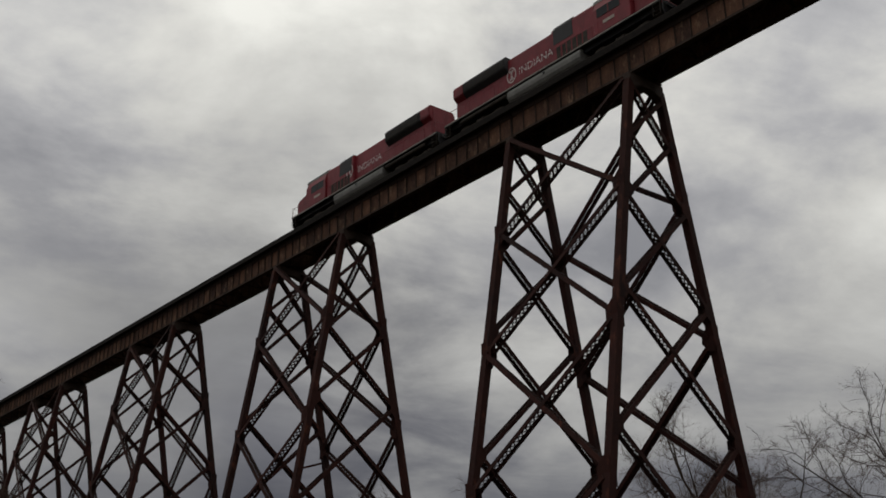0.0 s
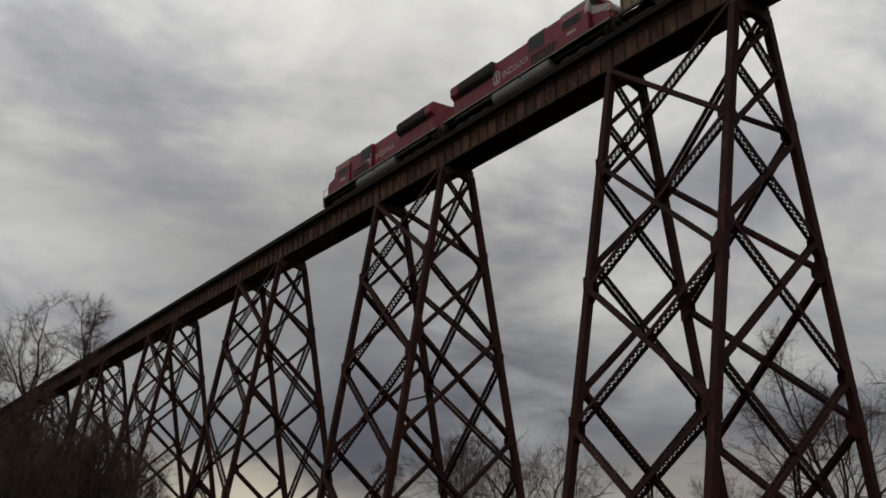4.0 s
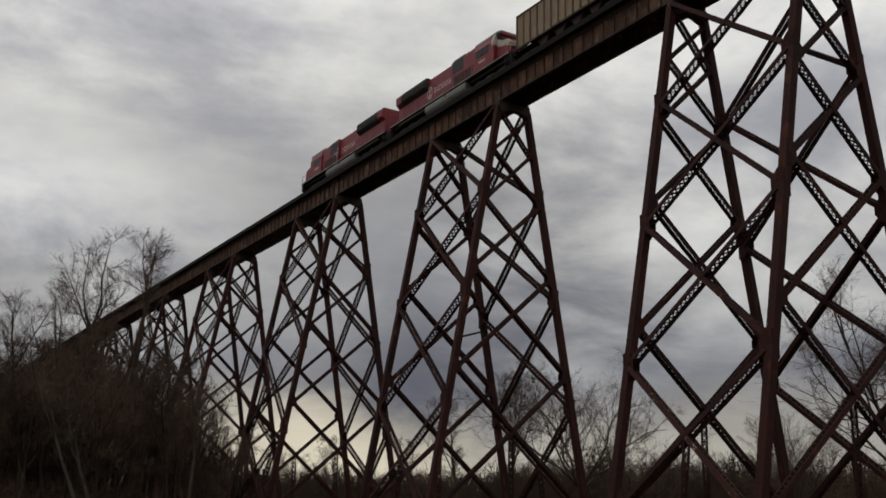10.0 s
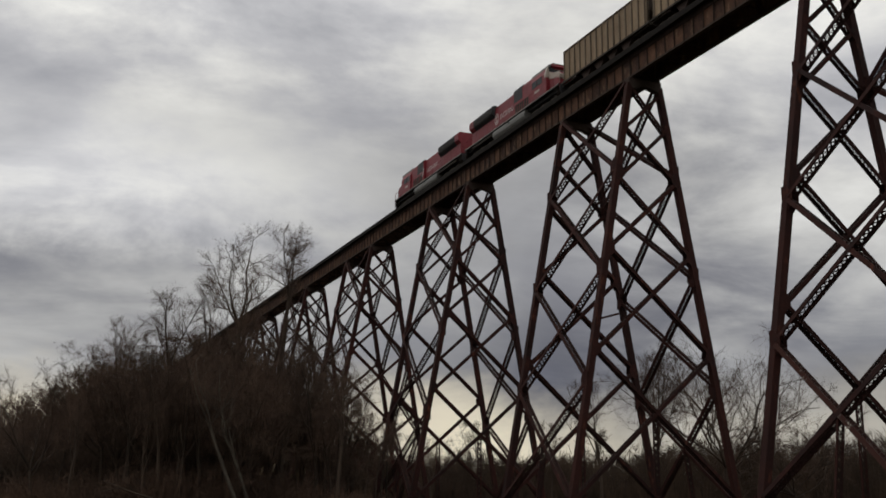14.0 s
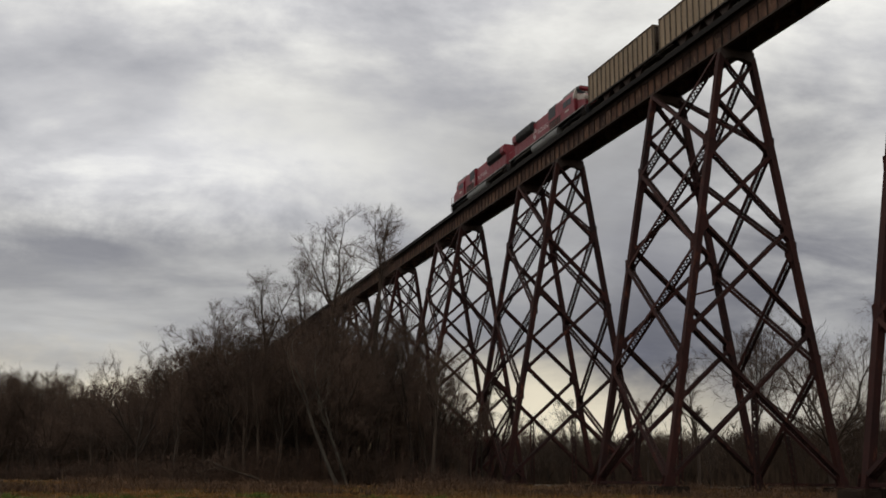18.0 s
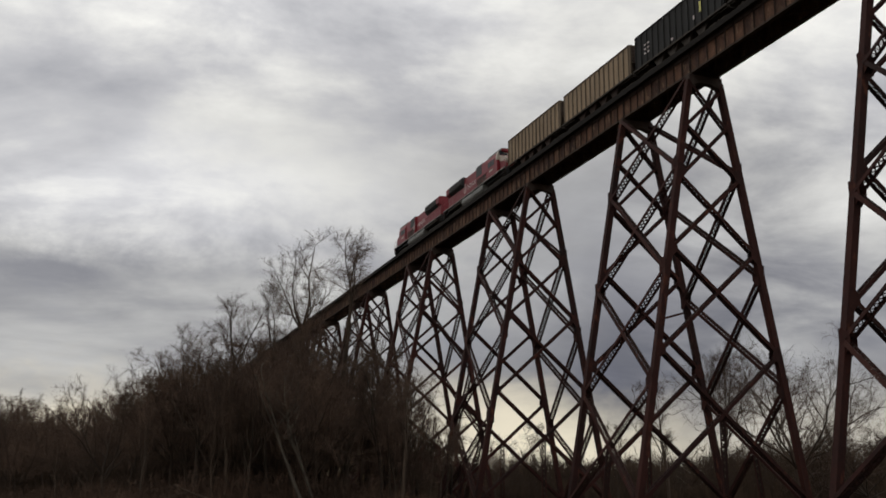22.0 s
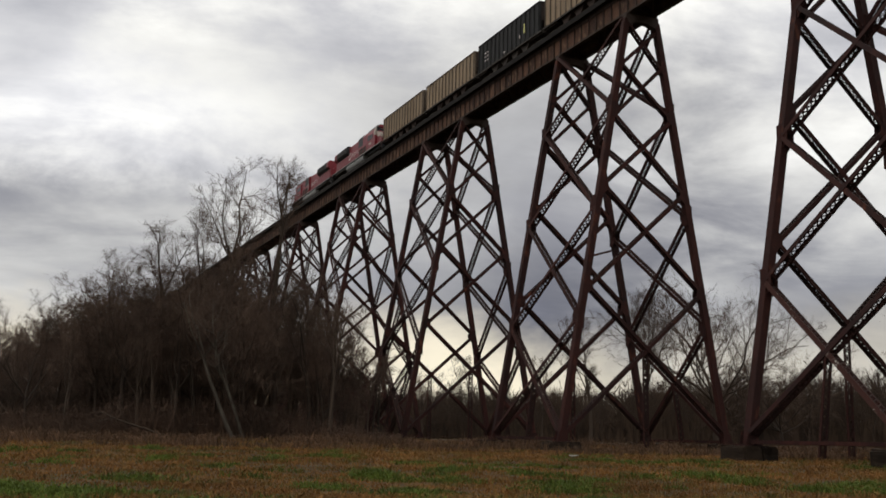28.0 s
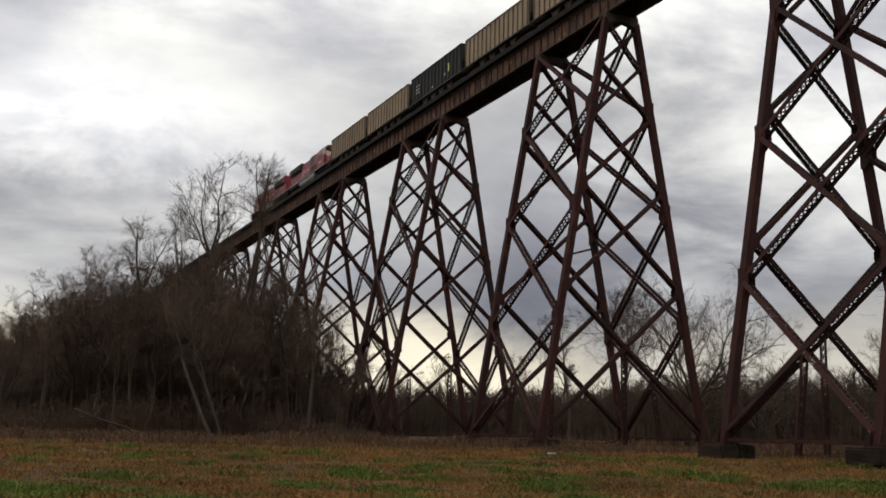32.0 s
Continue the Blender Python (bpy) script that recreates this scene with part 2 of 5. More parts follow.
DRY_GRASS = mat("dry_grass_blades", (0.205, 0.094, 0.027), (0.066, 0.031, 0.0095), rough=0.9, scale=0.12, fine=0.9, bump=0.0, island=True, spots=(0.06, 0.055, 0.014), spot_at=(0.5, 0.62), spec=0.12)
GREEN_GRASS = mat("green_grass_blades", (0.075, 0.105, 0.013), (0.024, 0.036, 0.006), rough=0.85, scale=0.3, fine=2, bump=0.0, island=True, spec=0.12)
WEEDS = mat("dead_weed_stems", (0.105, 0.058, 0.032), (0.032, 0.02, 0.013), rough=0.95, scale=0.2, fine=1.5, bump=0.0, island=True, spec=0.12)
RUBBISH = mat("pale_wind_blown_sheet", (0.14, 0.13, 0.12), (0.08, 0.075, 0.07), rough=0.7, scale=3, fine=20)


def glass_mat():
    m = bpy.data.materials.new("dark_cab_glass")
    m.use_nodes = True
    b = m.node_tree.nodes["Principled BSDF"]
    b.inputs["Base Color"].default_value = (0.015, 0.017, 0.02, 1)
    b.inputs["Roughness"].default_value = 0.3
    b.inputs["Specular IOR Level"].default_value = 0.12
    return m


GLASS = glass_mat()


# ---------------------------------------------------------------- mesh helpers
class Geo:
    """Gathers vertices and faces of one mesh."""

    def __init__(self):
        self.v, self.f = [], []

    def box(self, x0, x1, y0, y1, z0, z1, m=None):
        n = len(self.v)
        pts = [(x, y, z) for x in (x0, x1) for y in (y0, y1) for z in (z0, z1)]
        self.v += [tuple(m @ Vector(p)) for p in pts] if m else pts
        self.f += [tuple(n + i for i in q) for q in ((0, 1, 3, 2), (4, 6, 7, 5), (0, 4, 5, 1), (2, 3, 7, 6), (0, 2, 6, 4), (1, 5, 7, 3))]
        return self

    def bar(self, p, q, a, wa, b, wb):
        """A straight bar from p to q with half-widths wa along a and wb along b."""
        n = len(self.v)
        for c in (p, q):
            for s, t in ((-1, -1), (1, -1), (1, 1), (-1, 1)):
                self.v.append(tuple(c + a * (s * wa) + b * (t * wb)))
        self.f += [tuple(n + i for i in k) for k in ((3, 2, 1, 0), (4, 5, 6, 7), (0, 1, 5, 4), (1, 2, 6, 5), (2, 3, 7, 6), (3, 0, 4, 7))]
        return self

    def prism(self, outline, axis, lo, hi):
        """A flat outline (pairs) drawn out along an axis: 'x' gives (y, z) pairs, 'y' gives (x, z), 'z' gives (x, y)."""
        n, k = len(self.v), len(outline)
        for w in (lo, hi):
            for a, b in outline:
                self.v.append({"x": (w, a, b), "y": (a, w, b), "z": (a, b, w)}[axis])
        self.f.append(tuple(n + i for i in range(k)))
        self.f.append(tuple(n + k + i for i in reversed(range(k))))
        for i in range(k):
            j = (i + 1) % k
            self.f.append((n + j, n + i, n + k + i, n + k + j))
        return self

    def tube(self, pts, radii, sides=6, cap=True):
        n = len(self.v)
        for i, (p, r) in enumerate(zip(pts, radii)):
            d = (pts[min(i + 1, len(pts) - 1)] - pts[max(i - 1, 0)]).normalized()
            a = d.orthogonal().normalized() if i == 0 else (a - d * a.dot(d)).normalized()
            b = d.cross(a)
            for k in range(sides):
                t = 2 * math.pi * k / sides
                self.v.append(tuple(p + a * (r * math.cos(t)) + b * (r * math.sin(t))))
        for i in range(len(pts) - 1):
            for k in range(sides):
                k2 = (k + 1) % sides
                self.f.append((n + i * sides + k, n + i * sides + k2, n + (i + 1) * sides + k2, n + (i + 1) * sides + k))
        if cap:
            self.f.append(tuple(n + k for k in reversed(range(sides))))
            self.f.append(tuple(n + (len(pts) - 1) * sides + k for k in range(sides)))
        return self

    def mesh(self, name, material, smooth=False):
        me = bpy.data.meshes.new(name)
        me.from_pydata(self.v, [], self.f)
        me.materials.append(material)
        if smooth:
            me.polygons.foreach_set("use_smooth", [True] * len(me.polygons))
        me.update()
        return me


def bevelled(geo, name, material, width=0.03, segments=2):
    """The mesh with its sharp edges rounded."""
    me = geo.mesh(name, material)
    bm = bmesh.new()
    bm.from_mesh(me)
    bmesh.ops.recalc_face_normals(bm, faces=bm.faces)
    bmesh.ops.bevel(bm, geom=[e for e in bm.edges if len(e.link_faces) == 2 and e.calc_face_angle(0) > 0.5],
                    offset=width, segments=segments, affect="EDGES", clamp_overlap=True)
    bm.to_mesh(me)
    bm.free()
    return me


def part(name, mesh, parent, label="", m=None):
    ob = new(name, mesh)
    ob.parent = parent
    if m is not None:
        ob.matrix_basis = m
    return tagged(ob, label)


def thing(name, m, label, category, group="", kind="", mesh=None):
    ob = new(name, mesh)
    ob.matrix_basis = m
    return tagged(ob, label, category, group, kind)


V = Vector


def rand(a, b):
    return random.uniform(a, b)


def lattice_box(p, q, face_n, gap, depth, pitch, plate=0.025, lace=0.038, cover=False):
    """Two plates along p-q, parallel to the plane of normal face_n and gap apart, tied by zigzag bars on both open sides.
    Gives the plates and the bars as two meshes' geometry."""
    d = (q - p).normalized()
    nn = (face_n - d * face_n.dot(d)).normalized()
    w = nn.cross(d)
    plates, bars = Geo(), Geo()
    # two channels back to back as one piece, tied by a plate at each end
    rows = []
    for s in (-1, 1):
        fl = min(0.085, gap * 0.2)
        prof = [(gap / 2, -depth / 2), (gap / 2, depth / 2), (gap / 2 - fl, depth / 2), (gap / 2 - fl, depth / 2 - 0.016),
                (gap / 2 - plate, depth / 2 - 0.016), (gap / 2 - plate, -depth / 2 + 0.016), (gap / 2 - fl, -depth / 2 + 0.016), (gap / 2 - fl, -depth / 2)]
        n0 = len(plates.v)
        for c in (p, q):
            plates.v += [tuple(c + nn * (s * a) + w * b) for a, b in prof]
        for i in range(8):
            j = (i + 1) % 8
            face = (n0 + i, n0 + j, n0 + 8 + j, n0 + 8 + i)
            plates.f.append(face if s > 0 else face[::-1])
        rows.append(n0)
    for k in (0, 8):
        a, b = rows[0] + k, rows[1] + k
        plates.f.append((a, a + 1, b + 1, b))
    n = max(2, int((q - p).length / pitch))
    step = (q - p) / n
    for t in (-1, 1):
        off = w * (t * (depth / 2 + 0.008))
        if cover and t > 0:
            # a riveted plate closes this side
            plates.bar(p + off, q + off, nn, gap / 2 + 0.02, w, 0.008)
            continue
        for i in range(n):
            s = 1 if (i + (t > 0)) % 2 else -1
            a = p + step * i + off - nn * (s * (gap / 2 - 0.04))
            b = p + step * (i + 1) + off + nn * (s * (gap / 2 - 0.04))
            dd = (b - a).normalized()
            bars.bar(a, b, dd.cross(w), lace, w, 0.006)
            # the second bar of the crossed pair lies over the first
            a = p + step * i + off * 1.04 + nn * (s * (gap / 2 - 0.04))
            b = p + step * (i + 1) + off * 1.04 - nn * (s * (gap / 2 - 0.04))
            dd = (b - a).normalized()
            bars.bar(a, b, dd.cross(w), lace, w, 0.006)
    return plates, bars

# ---------------------------------------------------------------- the plan
AXIS = 51.9            # the bridge runs along +y at this x
PITCH, TOWER = 35.052, 12.07
FIRST_B = 40.45        # nearer bent of the first tower in view
BASE, TOP = 1.55, 39.05
LEG_TOP, LEG_BASE = 1.43, 8.22
G_BOT, G_TOP = 39.62, 41.80
RAIL_TOP = 42.36
Y_FROM, Y_TO = -64.6, 461.0
TOWERS = range(-2, 13)


def tower_y(k):
    return FIRST_B + (k - 1) * PITCH + TOWER / 2


def leg_half(z):
    return LEG_BASE + (LEG_TOP - LEG_BASE) * (z - 1.95) / (39.79 - 1.95)


def smooth(a, b, x):
    t = min(1.0, max(0.0, (x - a) / (b - a)))
    return t * t * (3 - 2 * t)


def ground_z(x, y):
    """The field: flat at the camera, rising a little to the bridge, and to a wooded slope far behind."""
    r = math.hypot(x, y)
    z = 0.6 * smooth(25, 80, r) + 0.6 * smooth(74, 112, r)
    z += 40.3 * smooth(290, 462, y) * smooth(175, 95, x) * smooth(5, 42, x) + 7 * smooth(300, 600, r) * smooth(15, 30, abs(x - 50))
    z += 40.3 * smooth(-22, -66, y) * smooth(14, 40, x) * smooth(140, 75, x)
    if r < 400:
        z += 0.12 * noise.noise((x * 0.06, y * 0.06, 0.3)) + 0.05 * noise.noise((x * 0.3, y * 0.3, 1.3))
    return z


def build_ground():
    rings = [0, 3, 6, 10, 14, 18, 22, 26, 30, 34, 38, 42, 46, 50, 55, 60, 65, 70, 76, 82, 90, 98, 108, 120, 135, 155, 180, 210, 250, 300, 360, 430, 520, 640, 800, 1100, 1600, 2400, 4000]
    n = 144
    g = Geo()
    g.v.append((0, 0, ground_z(0, 0)))
    for r in rings[1:]:
        for k in range(n):
            a = 2 * math.pi * k / n
            x, y = r * math.sin(a), r * math.cos(a)
            g.v.append((x, y, ground_z(x, y)))
    for k in range(n):
        g.f.append((0, 1 + (k + 1) % n, 1 + k))
    for i in range(len(rings) - 2):
        for k in range(n):
            a, b = 1 + i * n + k, 1 + i * n + (k + 1) % n
            g.f.append((a, b, b + n, a + n))
    ob = thing("ground", Matrix(), "brown and green rough winter field with matted grass", "field", kind="structure", mesh=g.mesh("ground", SOIL, True))
    return ob


build_ground()


# ---------------------------------------------------------------- the trestle towers
# where the braces of each panel leave the upper node and meet the lower one
FACE_Z = (39.0, 30.8, 21.5, 11.7, 1.9)         # nodes of the long faces
BENT_Z = (38.9, 34.9, 30.3, 23.2, 14.5, 1.9)   # nodes of the cross bents
FACE_FROM = {1: (39.3, 31.1, 21.6, 11.8), -1: (39.3, 30.7, 21.3, 11.5)}
FACE_TO = {1: (30.7, 21.4, 11.9, 1.95), -1: (30.55, 21.4, 11.7, 2.0)}
BENT_FROM = {-1: (38.8, 34.8, 30.0, 23.55, 14.6), 1: (38.3, 35.0, 30.15, 23.45, 14.5)}
BENT_TO = {-1: (34.1, 29.9, 23.1, 14.6, 2.4), 1: (34.4, 29.5, 23.1, 14.0, 1.9)}


def leg_point(side, bent, z):
    return V((side * leg_half(z), bent * TOWER / 2, z))


def build_tower():
    t = thing("trestle_tower", pose(AXIS, tower_y(1), 0), "tall rusted steel trestle tower with laced cross bracing on stone piers", "bridge tower", "towers of the railway trestle")
    X, Y = V((1, 0, 0)), V((0, 1, 0))

    def member(name, p, q, n, gap, depth, pitch):
        plates, bars = lattice_box(p, q, n, gap, depth, pitch, lace=0.045 if name == "leg" else 0.033, cover=name == "leg")
        ob = part(name, plates.mesh(name, RUST), t)
        tagged(part("lacing", bars.mesh("lacing", LACING), ob), kind="stuff")
        return ob

    for s in (-1, 1):
        for b in (-1, 1):
            member("leg", leg_point(s, b, BASE), leg_point(s, b, G_BOT - 0.62), X, 0.52, 0.56, 0.55)
            # base plate and shoe
            p = leg_point(s, b, BASE)
            g = Geo().box(p.x - 0.6, p.x + 0.6, p.y - 0.55, p.y + 0.55, BASE - 0.12, BASE + 0.02)
            g.prism([(p.x - 0.5, BASE), (p.x + 0.5, BASE), (p.x + 0.36 - s * 0.1, BASE + 0.8), (p.x - 0.36 - s * 0.1, BASE + 0.8)], "y", p.y - 0.33, p.y - 0.3)
            g.prism([(p.x - 0.5, BASE), (p.x + 0.5, BASE), (p.x + 0.36 - s * 0.1, BASE + 0.8), (p.x - 0.36 - s * 0.1, BASE + 0.8)], "y", p.y + 0.3, p.y + 0.33)
            part("shoe", g.mesh("shoe", RUST), t)
    # long faces: four crossed panels, the crossing in one plane just inside the legs
    for s in (-1, 1):
        for i in range(4):
            z1, z0 = FACE_Z[i], FACE_Z[i + 1]
            n = (leg_point(s, 1, z1) - leg_point(s, 1, z0)).cross(Y).normalized()
            for b in (1, -1):
                a, c = leg_point(s, b, FACE_FROM[b][i]), leg_point(s, -b, FACE_TO[b][i])
                cut = (c - a).normalized() * 0.3
                ob = member("diagonal_brace", a + cut, c - cut, n, 0.68 if b < 0 else 0.64, 0.31, 0.42)
                if s < 0 and i == 3 and b > 0:
                    pale = [ob]
        z = BASE + 0.14
        a, c = leg_point(s, -1, z), leg_point(s, 1, z)
        plates, bars = lattice_box(a + Y * 0.3, c - Y * 0.3, X, 0.34, 0.2, 0.42)
        ob = part("base_strut", plates.mesh("base_strut", RUST), t)
        tagged(part("lacing", bars.mesh("lacing", LACING), ob), kind="stuff")
        # hanger post under the lowest crossing
        zc = (FACE_Z[3] + FACE_Z[4]) / 2 - 0.2
        hx = s * leg_half(zc)
        member("centre_post", V((s * leg_half(2.2), 0, 0.9)), V((hx, 0, zc)), X, 0.52, 0.13, 0.55)
    # cross bents
    for b in (-1, 1):
        for i in range(5):
            for s in (-1, 1):
                a, c = leg_point(s, b, BENT_FROM[s][i]), leg_point(-s, b, BENT_TO[s][i])
                cut = (c - a).normalized() * 0.28
                k = 0.52 if i < 2 else 0.62
                member("diagonal_brace", a + cut, c - cut, Y, k if s < 0 else k - 0.04, 0.27 if i < 2 else 0.30, 0.34 if i < 2 else 0.40)
        zc = 14.7 - (14.7 - 2.0) * leg_half(14.7) / (leg_half(14.7) + leg_half(2.0)) - 0.2
        member("centre_post", V((0, b * TOWER / 2, 0.9)), V((0, b * TOWER / 2, zc)), X, 0.52, 0.13, 0.55)
        # cap over the two legs
        y = b * TOWER / 2
        g = Geo().prism([(-1.75, G_BOT - 0.1), (-1.75, G_BOT - 0.55), (-1.35, G_BOT - 1.15), (-0.55, G_BOT - 0.85), (0.55, G_BOT - 0.85), (1.35, G_BOT - 1.15), (1.75, G_BOT - 0.55), (1.75, G_BOT - 0.1)], "y", y - 0.32, y + 0.32)
        part("cap_beam", bevelled(g, "cap_beam", GIRDER_DARK, 0.04, 1), t, "dark riveted cap beam")
        for s in (-1, 1):
            g = Geo().box(s * 1.25 - 0.32, s * 1.25 + 0.32, y - 0.4, y + 0.4, G_BOT - 0.1, G_BOT - 0.002)
            g.box(s * 1.25 - 0.22, s * 1.25 + 0.22, y - 0.3, y + 0.3, G_BOT - 0.14, G_BOT - 0.1)
            part("bearing", g.mesh("bearing", GIRDER_DARK), t)
    # gusset plates at the nodes
    for s in (-1, 1):
        for b in (-1, 1):
            for z in FACE_Z[1:4]:
                p = leg_point(s, b, z)
                y0, y1 = (p.y - 0.26, p.y + 0.72) if b < 0 else (p.y - 0.72, p.y + 0.26)
                ye, yi = (y0, y1) if b < 0 else (y1, y0)
                for off in (-0.285, 0.265):
                    g = Geo().prism([(ye, z - 0.9), (ye + (yi - ye) * 0.45, z - 0.9), (yi, z - 0.3), (yi, z + 0.3), (ye + (yi - ye) * 0.45, z + 0.9), (ye, z + 0.9)], "x", p.x + off, p.x + off + 0.02)
                    part("gusset_plate", g.mesh("gusset_plate", RUST), t)
            for i, z in enumerate(BENT_Z[1:5]):
                p = leg_point(s, b, z)
                h, w = (0.42, 0.45) if i < 1 else (0.72, 0.66)
                xe, xi = p.x + s * 0.25, p.x - s * w
                for off in (-0.305, 0.285):
                    g = Geo().prism([(xe - s * 0.12, z + h), (xe, z - h), (xe + (xi - xe) * 0.45, z - h), (xi, z - h * 0.35), (xi, z + h * 0.35), (xe + (xi - xe) * 0.45, z + h)], "y", p.y + off, p.y + off + 0.02)
                    part("gusset_plate", g.mesh("gusset_plate", RUST), t)
    return t, pale


tower_1, flaky = build_tower()
towers = {1: tower_1}
for k in TOWERS:
    if k != 1:
        towers[k] = copy_thing(tower_1, pose(AXIS, tower_y(k), 0))
# on the first tower the lowest near brace shows flaking pale paint
for ob in flaky:
    ob.data = ob.data.copy()
    ob.data.materials[0] = PALE_PAINT
    tagged(ob, "member with flaking pale paint")
# a stub of a broken bar still hangs on the second tower
part("broken_bar", Geo().bar(V((-5.35, -6.4, 17.0)), V((-3.55, -6.4, 17.55)), V((0, 1, 0)), 0.05, V((0, 0, 1)), 0.09).mesh("broken_bar", RUST), towers[2], "stub of a broken horizontal bar")


def rough_block(a, b, h, seed):
    """A hewn block with worn edges and uneven faces."""
    me = bevelled(Geo().box(-a, a, -b, b, 0, h), "block", STONE, 0.12, 2)
    bm = bmesh.new()
    bm.from_mesh(me)
    bmesh.ops.subdivide_edges(bm, edges=[e for e in bm.edges if e.calc_length() > 0.4], cuts=3, use_grid_fill=True)
    for v in bm.verts:
        v.co += Vector((noise.noise(v.co * 1.9 + Vector((seed, 0, 0))), noise.noise(v.co * 1.9 + Vector((0, seed, 3))), noise.noise(v.co * 1.7 + Vector((5, 0, seed))) * 0.6)) * 0.10
    bm.to_mesh(me)
    bm.free()
    return me


def build_piers():
    """Low stone piers of rough blocks, one under each leg."""
    shapes = [rough_block(0.66, 1.22, 1.0, 1.7 * k) for k in range(4)]
    for k in range(0, 7):
        for s in (-1, 1):
            for b in (-1, 1):
                p = leg_point(s, b, BASE)
                x, y = AXIS + p.x, tower_y(k) + p.y
                pier = thing("stone_pier", pose(x, y, 0), "low dark weathered stone pier in the grass under a trestle leg", "bridge pier", "piers of the trestle")
                for i in range(2):
                    for c in (-1, 1):
                        m = pose(c * 0.64 if i == 0 else 0, 0 if i == 0 else c * 0.66, BASE - 0.10 - 1.0 * (i + 1), 0, 0, 180 * (c > 0) if i == 0 else 90)
                        part("block", random.choice(shapes), pier, m=m)


# ---------------------------------------------------------------- girders and track
def build_span(length):
    sp = thing("girder_span", pose(AXIS, 0, 0), "rust-streaked riveted plate girder span of the trestle deck", "bridge girder", "girder spans of the trestle")
    n = max(4, round(length / 1.32))
    gap = 0.03
    stiff = Geo().box(-0.06, 0.06, -0.012, 0.012, 0, G_TOP - G_BOT - 0.1).box(-0.06, -0.045, -0.04, 0.04, 0, G_TOP - G_BOT - 0.1).mesh("stiffener", GIRDER_DARK)
    panel = Geo().box(-0.008, 0.008, 0.0, length / n, 0, G_TOP - G_BOT - 0.1).mesh("web_panel", GIRDER)
    for s in (-1, 1):
        x = s * 1.25
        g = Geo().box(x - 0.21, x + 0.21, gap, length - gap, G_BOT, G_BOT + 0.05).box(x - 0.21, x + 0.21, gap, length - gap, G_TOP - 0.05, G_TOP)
        # the deep dark upper band paints in shade under the deck overhang
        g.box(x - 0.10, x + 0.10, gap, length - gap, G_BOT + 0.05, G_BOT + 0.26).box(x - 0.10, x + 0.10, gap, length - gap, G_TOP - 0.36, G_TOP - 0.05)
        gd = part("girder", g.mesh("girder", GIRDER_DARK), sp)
        for i in range(n):
            part("web_panel", panel, gd, m=pose(x + s * 0.004 * (i % 2), i * length / n, G_BOT + 0.05))
        for i in range(n + 1):
            part("stiffener", stiff, gd, m=pose(x + s * 0.10, min(max(i * length / n, 0.06), length - 0.06), G_BOT + 0.05, 0, 0, 0 if s > 0 else 180))
    m = max(2, round(length / 3.8))
    for i in range(m + 1):
        y = min(max(i * length / m, 0.2), length - 0.2)
        g = Geo()
        for a, c in ((G_BOT + 0.3, G_TOP - 0.3), (G_TOP - 0.3, G_BOT + 0.3), (G_BOT + 0.25, G_BOT + 0.25), (G_TOP - 0.25, G_TOP - 0.25)):
            g.bar(V((-1.2, y, a)), V((1.2, y, c)), V((0, 1, 0)), 0.05, V((0, 0, 1)), 0.06)
        part("cross_frame", g.mesh("cross_frame", GIRDER_DARK), sp)
    for i in range(m):
        g = Geo()
        y0, y1 = i * length / m + 0.2, (i + 1) * length / m - 0.2
        s = 1 if i % 2 else -1
        g.bar(V((-1.15 * s, y0, G_BOT + 0.12)), V((1.15 * s, y1, G_BOT + 0.12)), V((1, 0, 0)), 0.09, V((0, 0, 1)), 0.012)
        part("lateral_brace", g.mesh("lateral_brace", GIRDER_DARK), sp)
    return sp


def build_spans():
    made = {}
    for k in TOWERS:
        y = tower_y(k) - TOWER / 2
        for y0, length in ((y, TOWER), (y + TOWER, PITCH - TOWER)):
            if length in made:
                copy_thing(made[length], pose(AXIS, y0, 0))
            else:
                made[length] = build_span(length)
                made[length].matrix_basis = pose(AXIS, y0, 0)


build_spans()


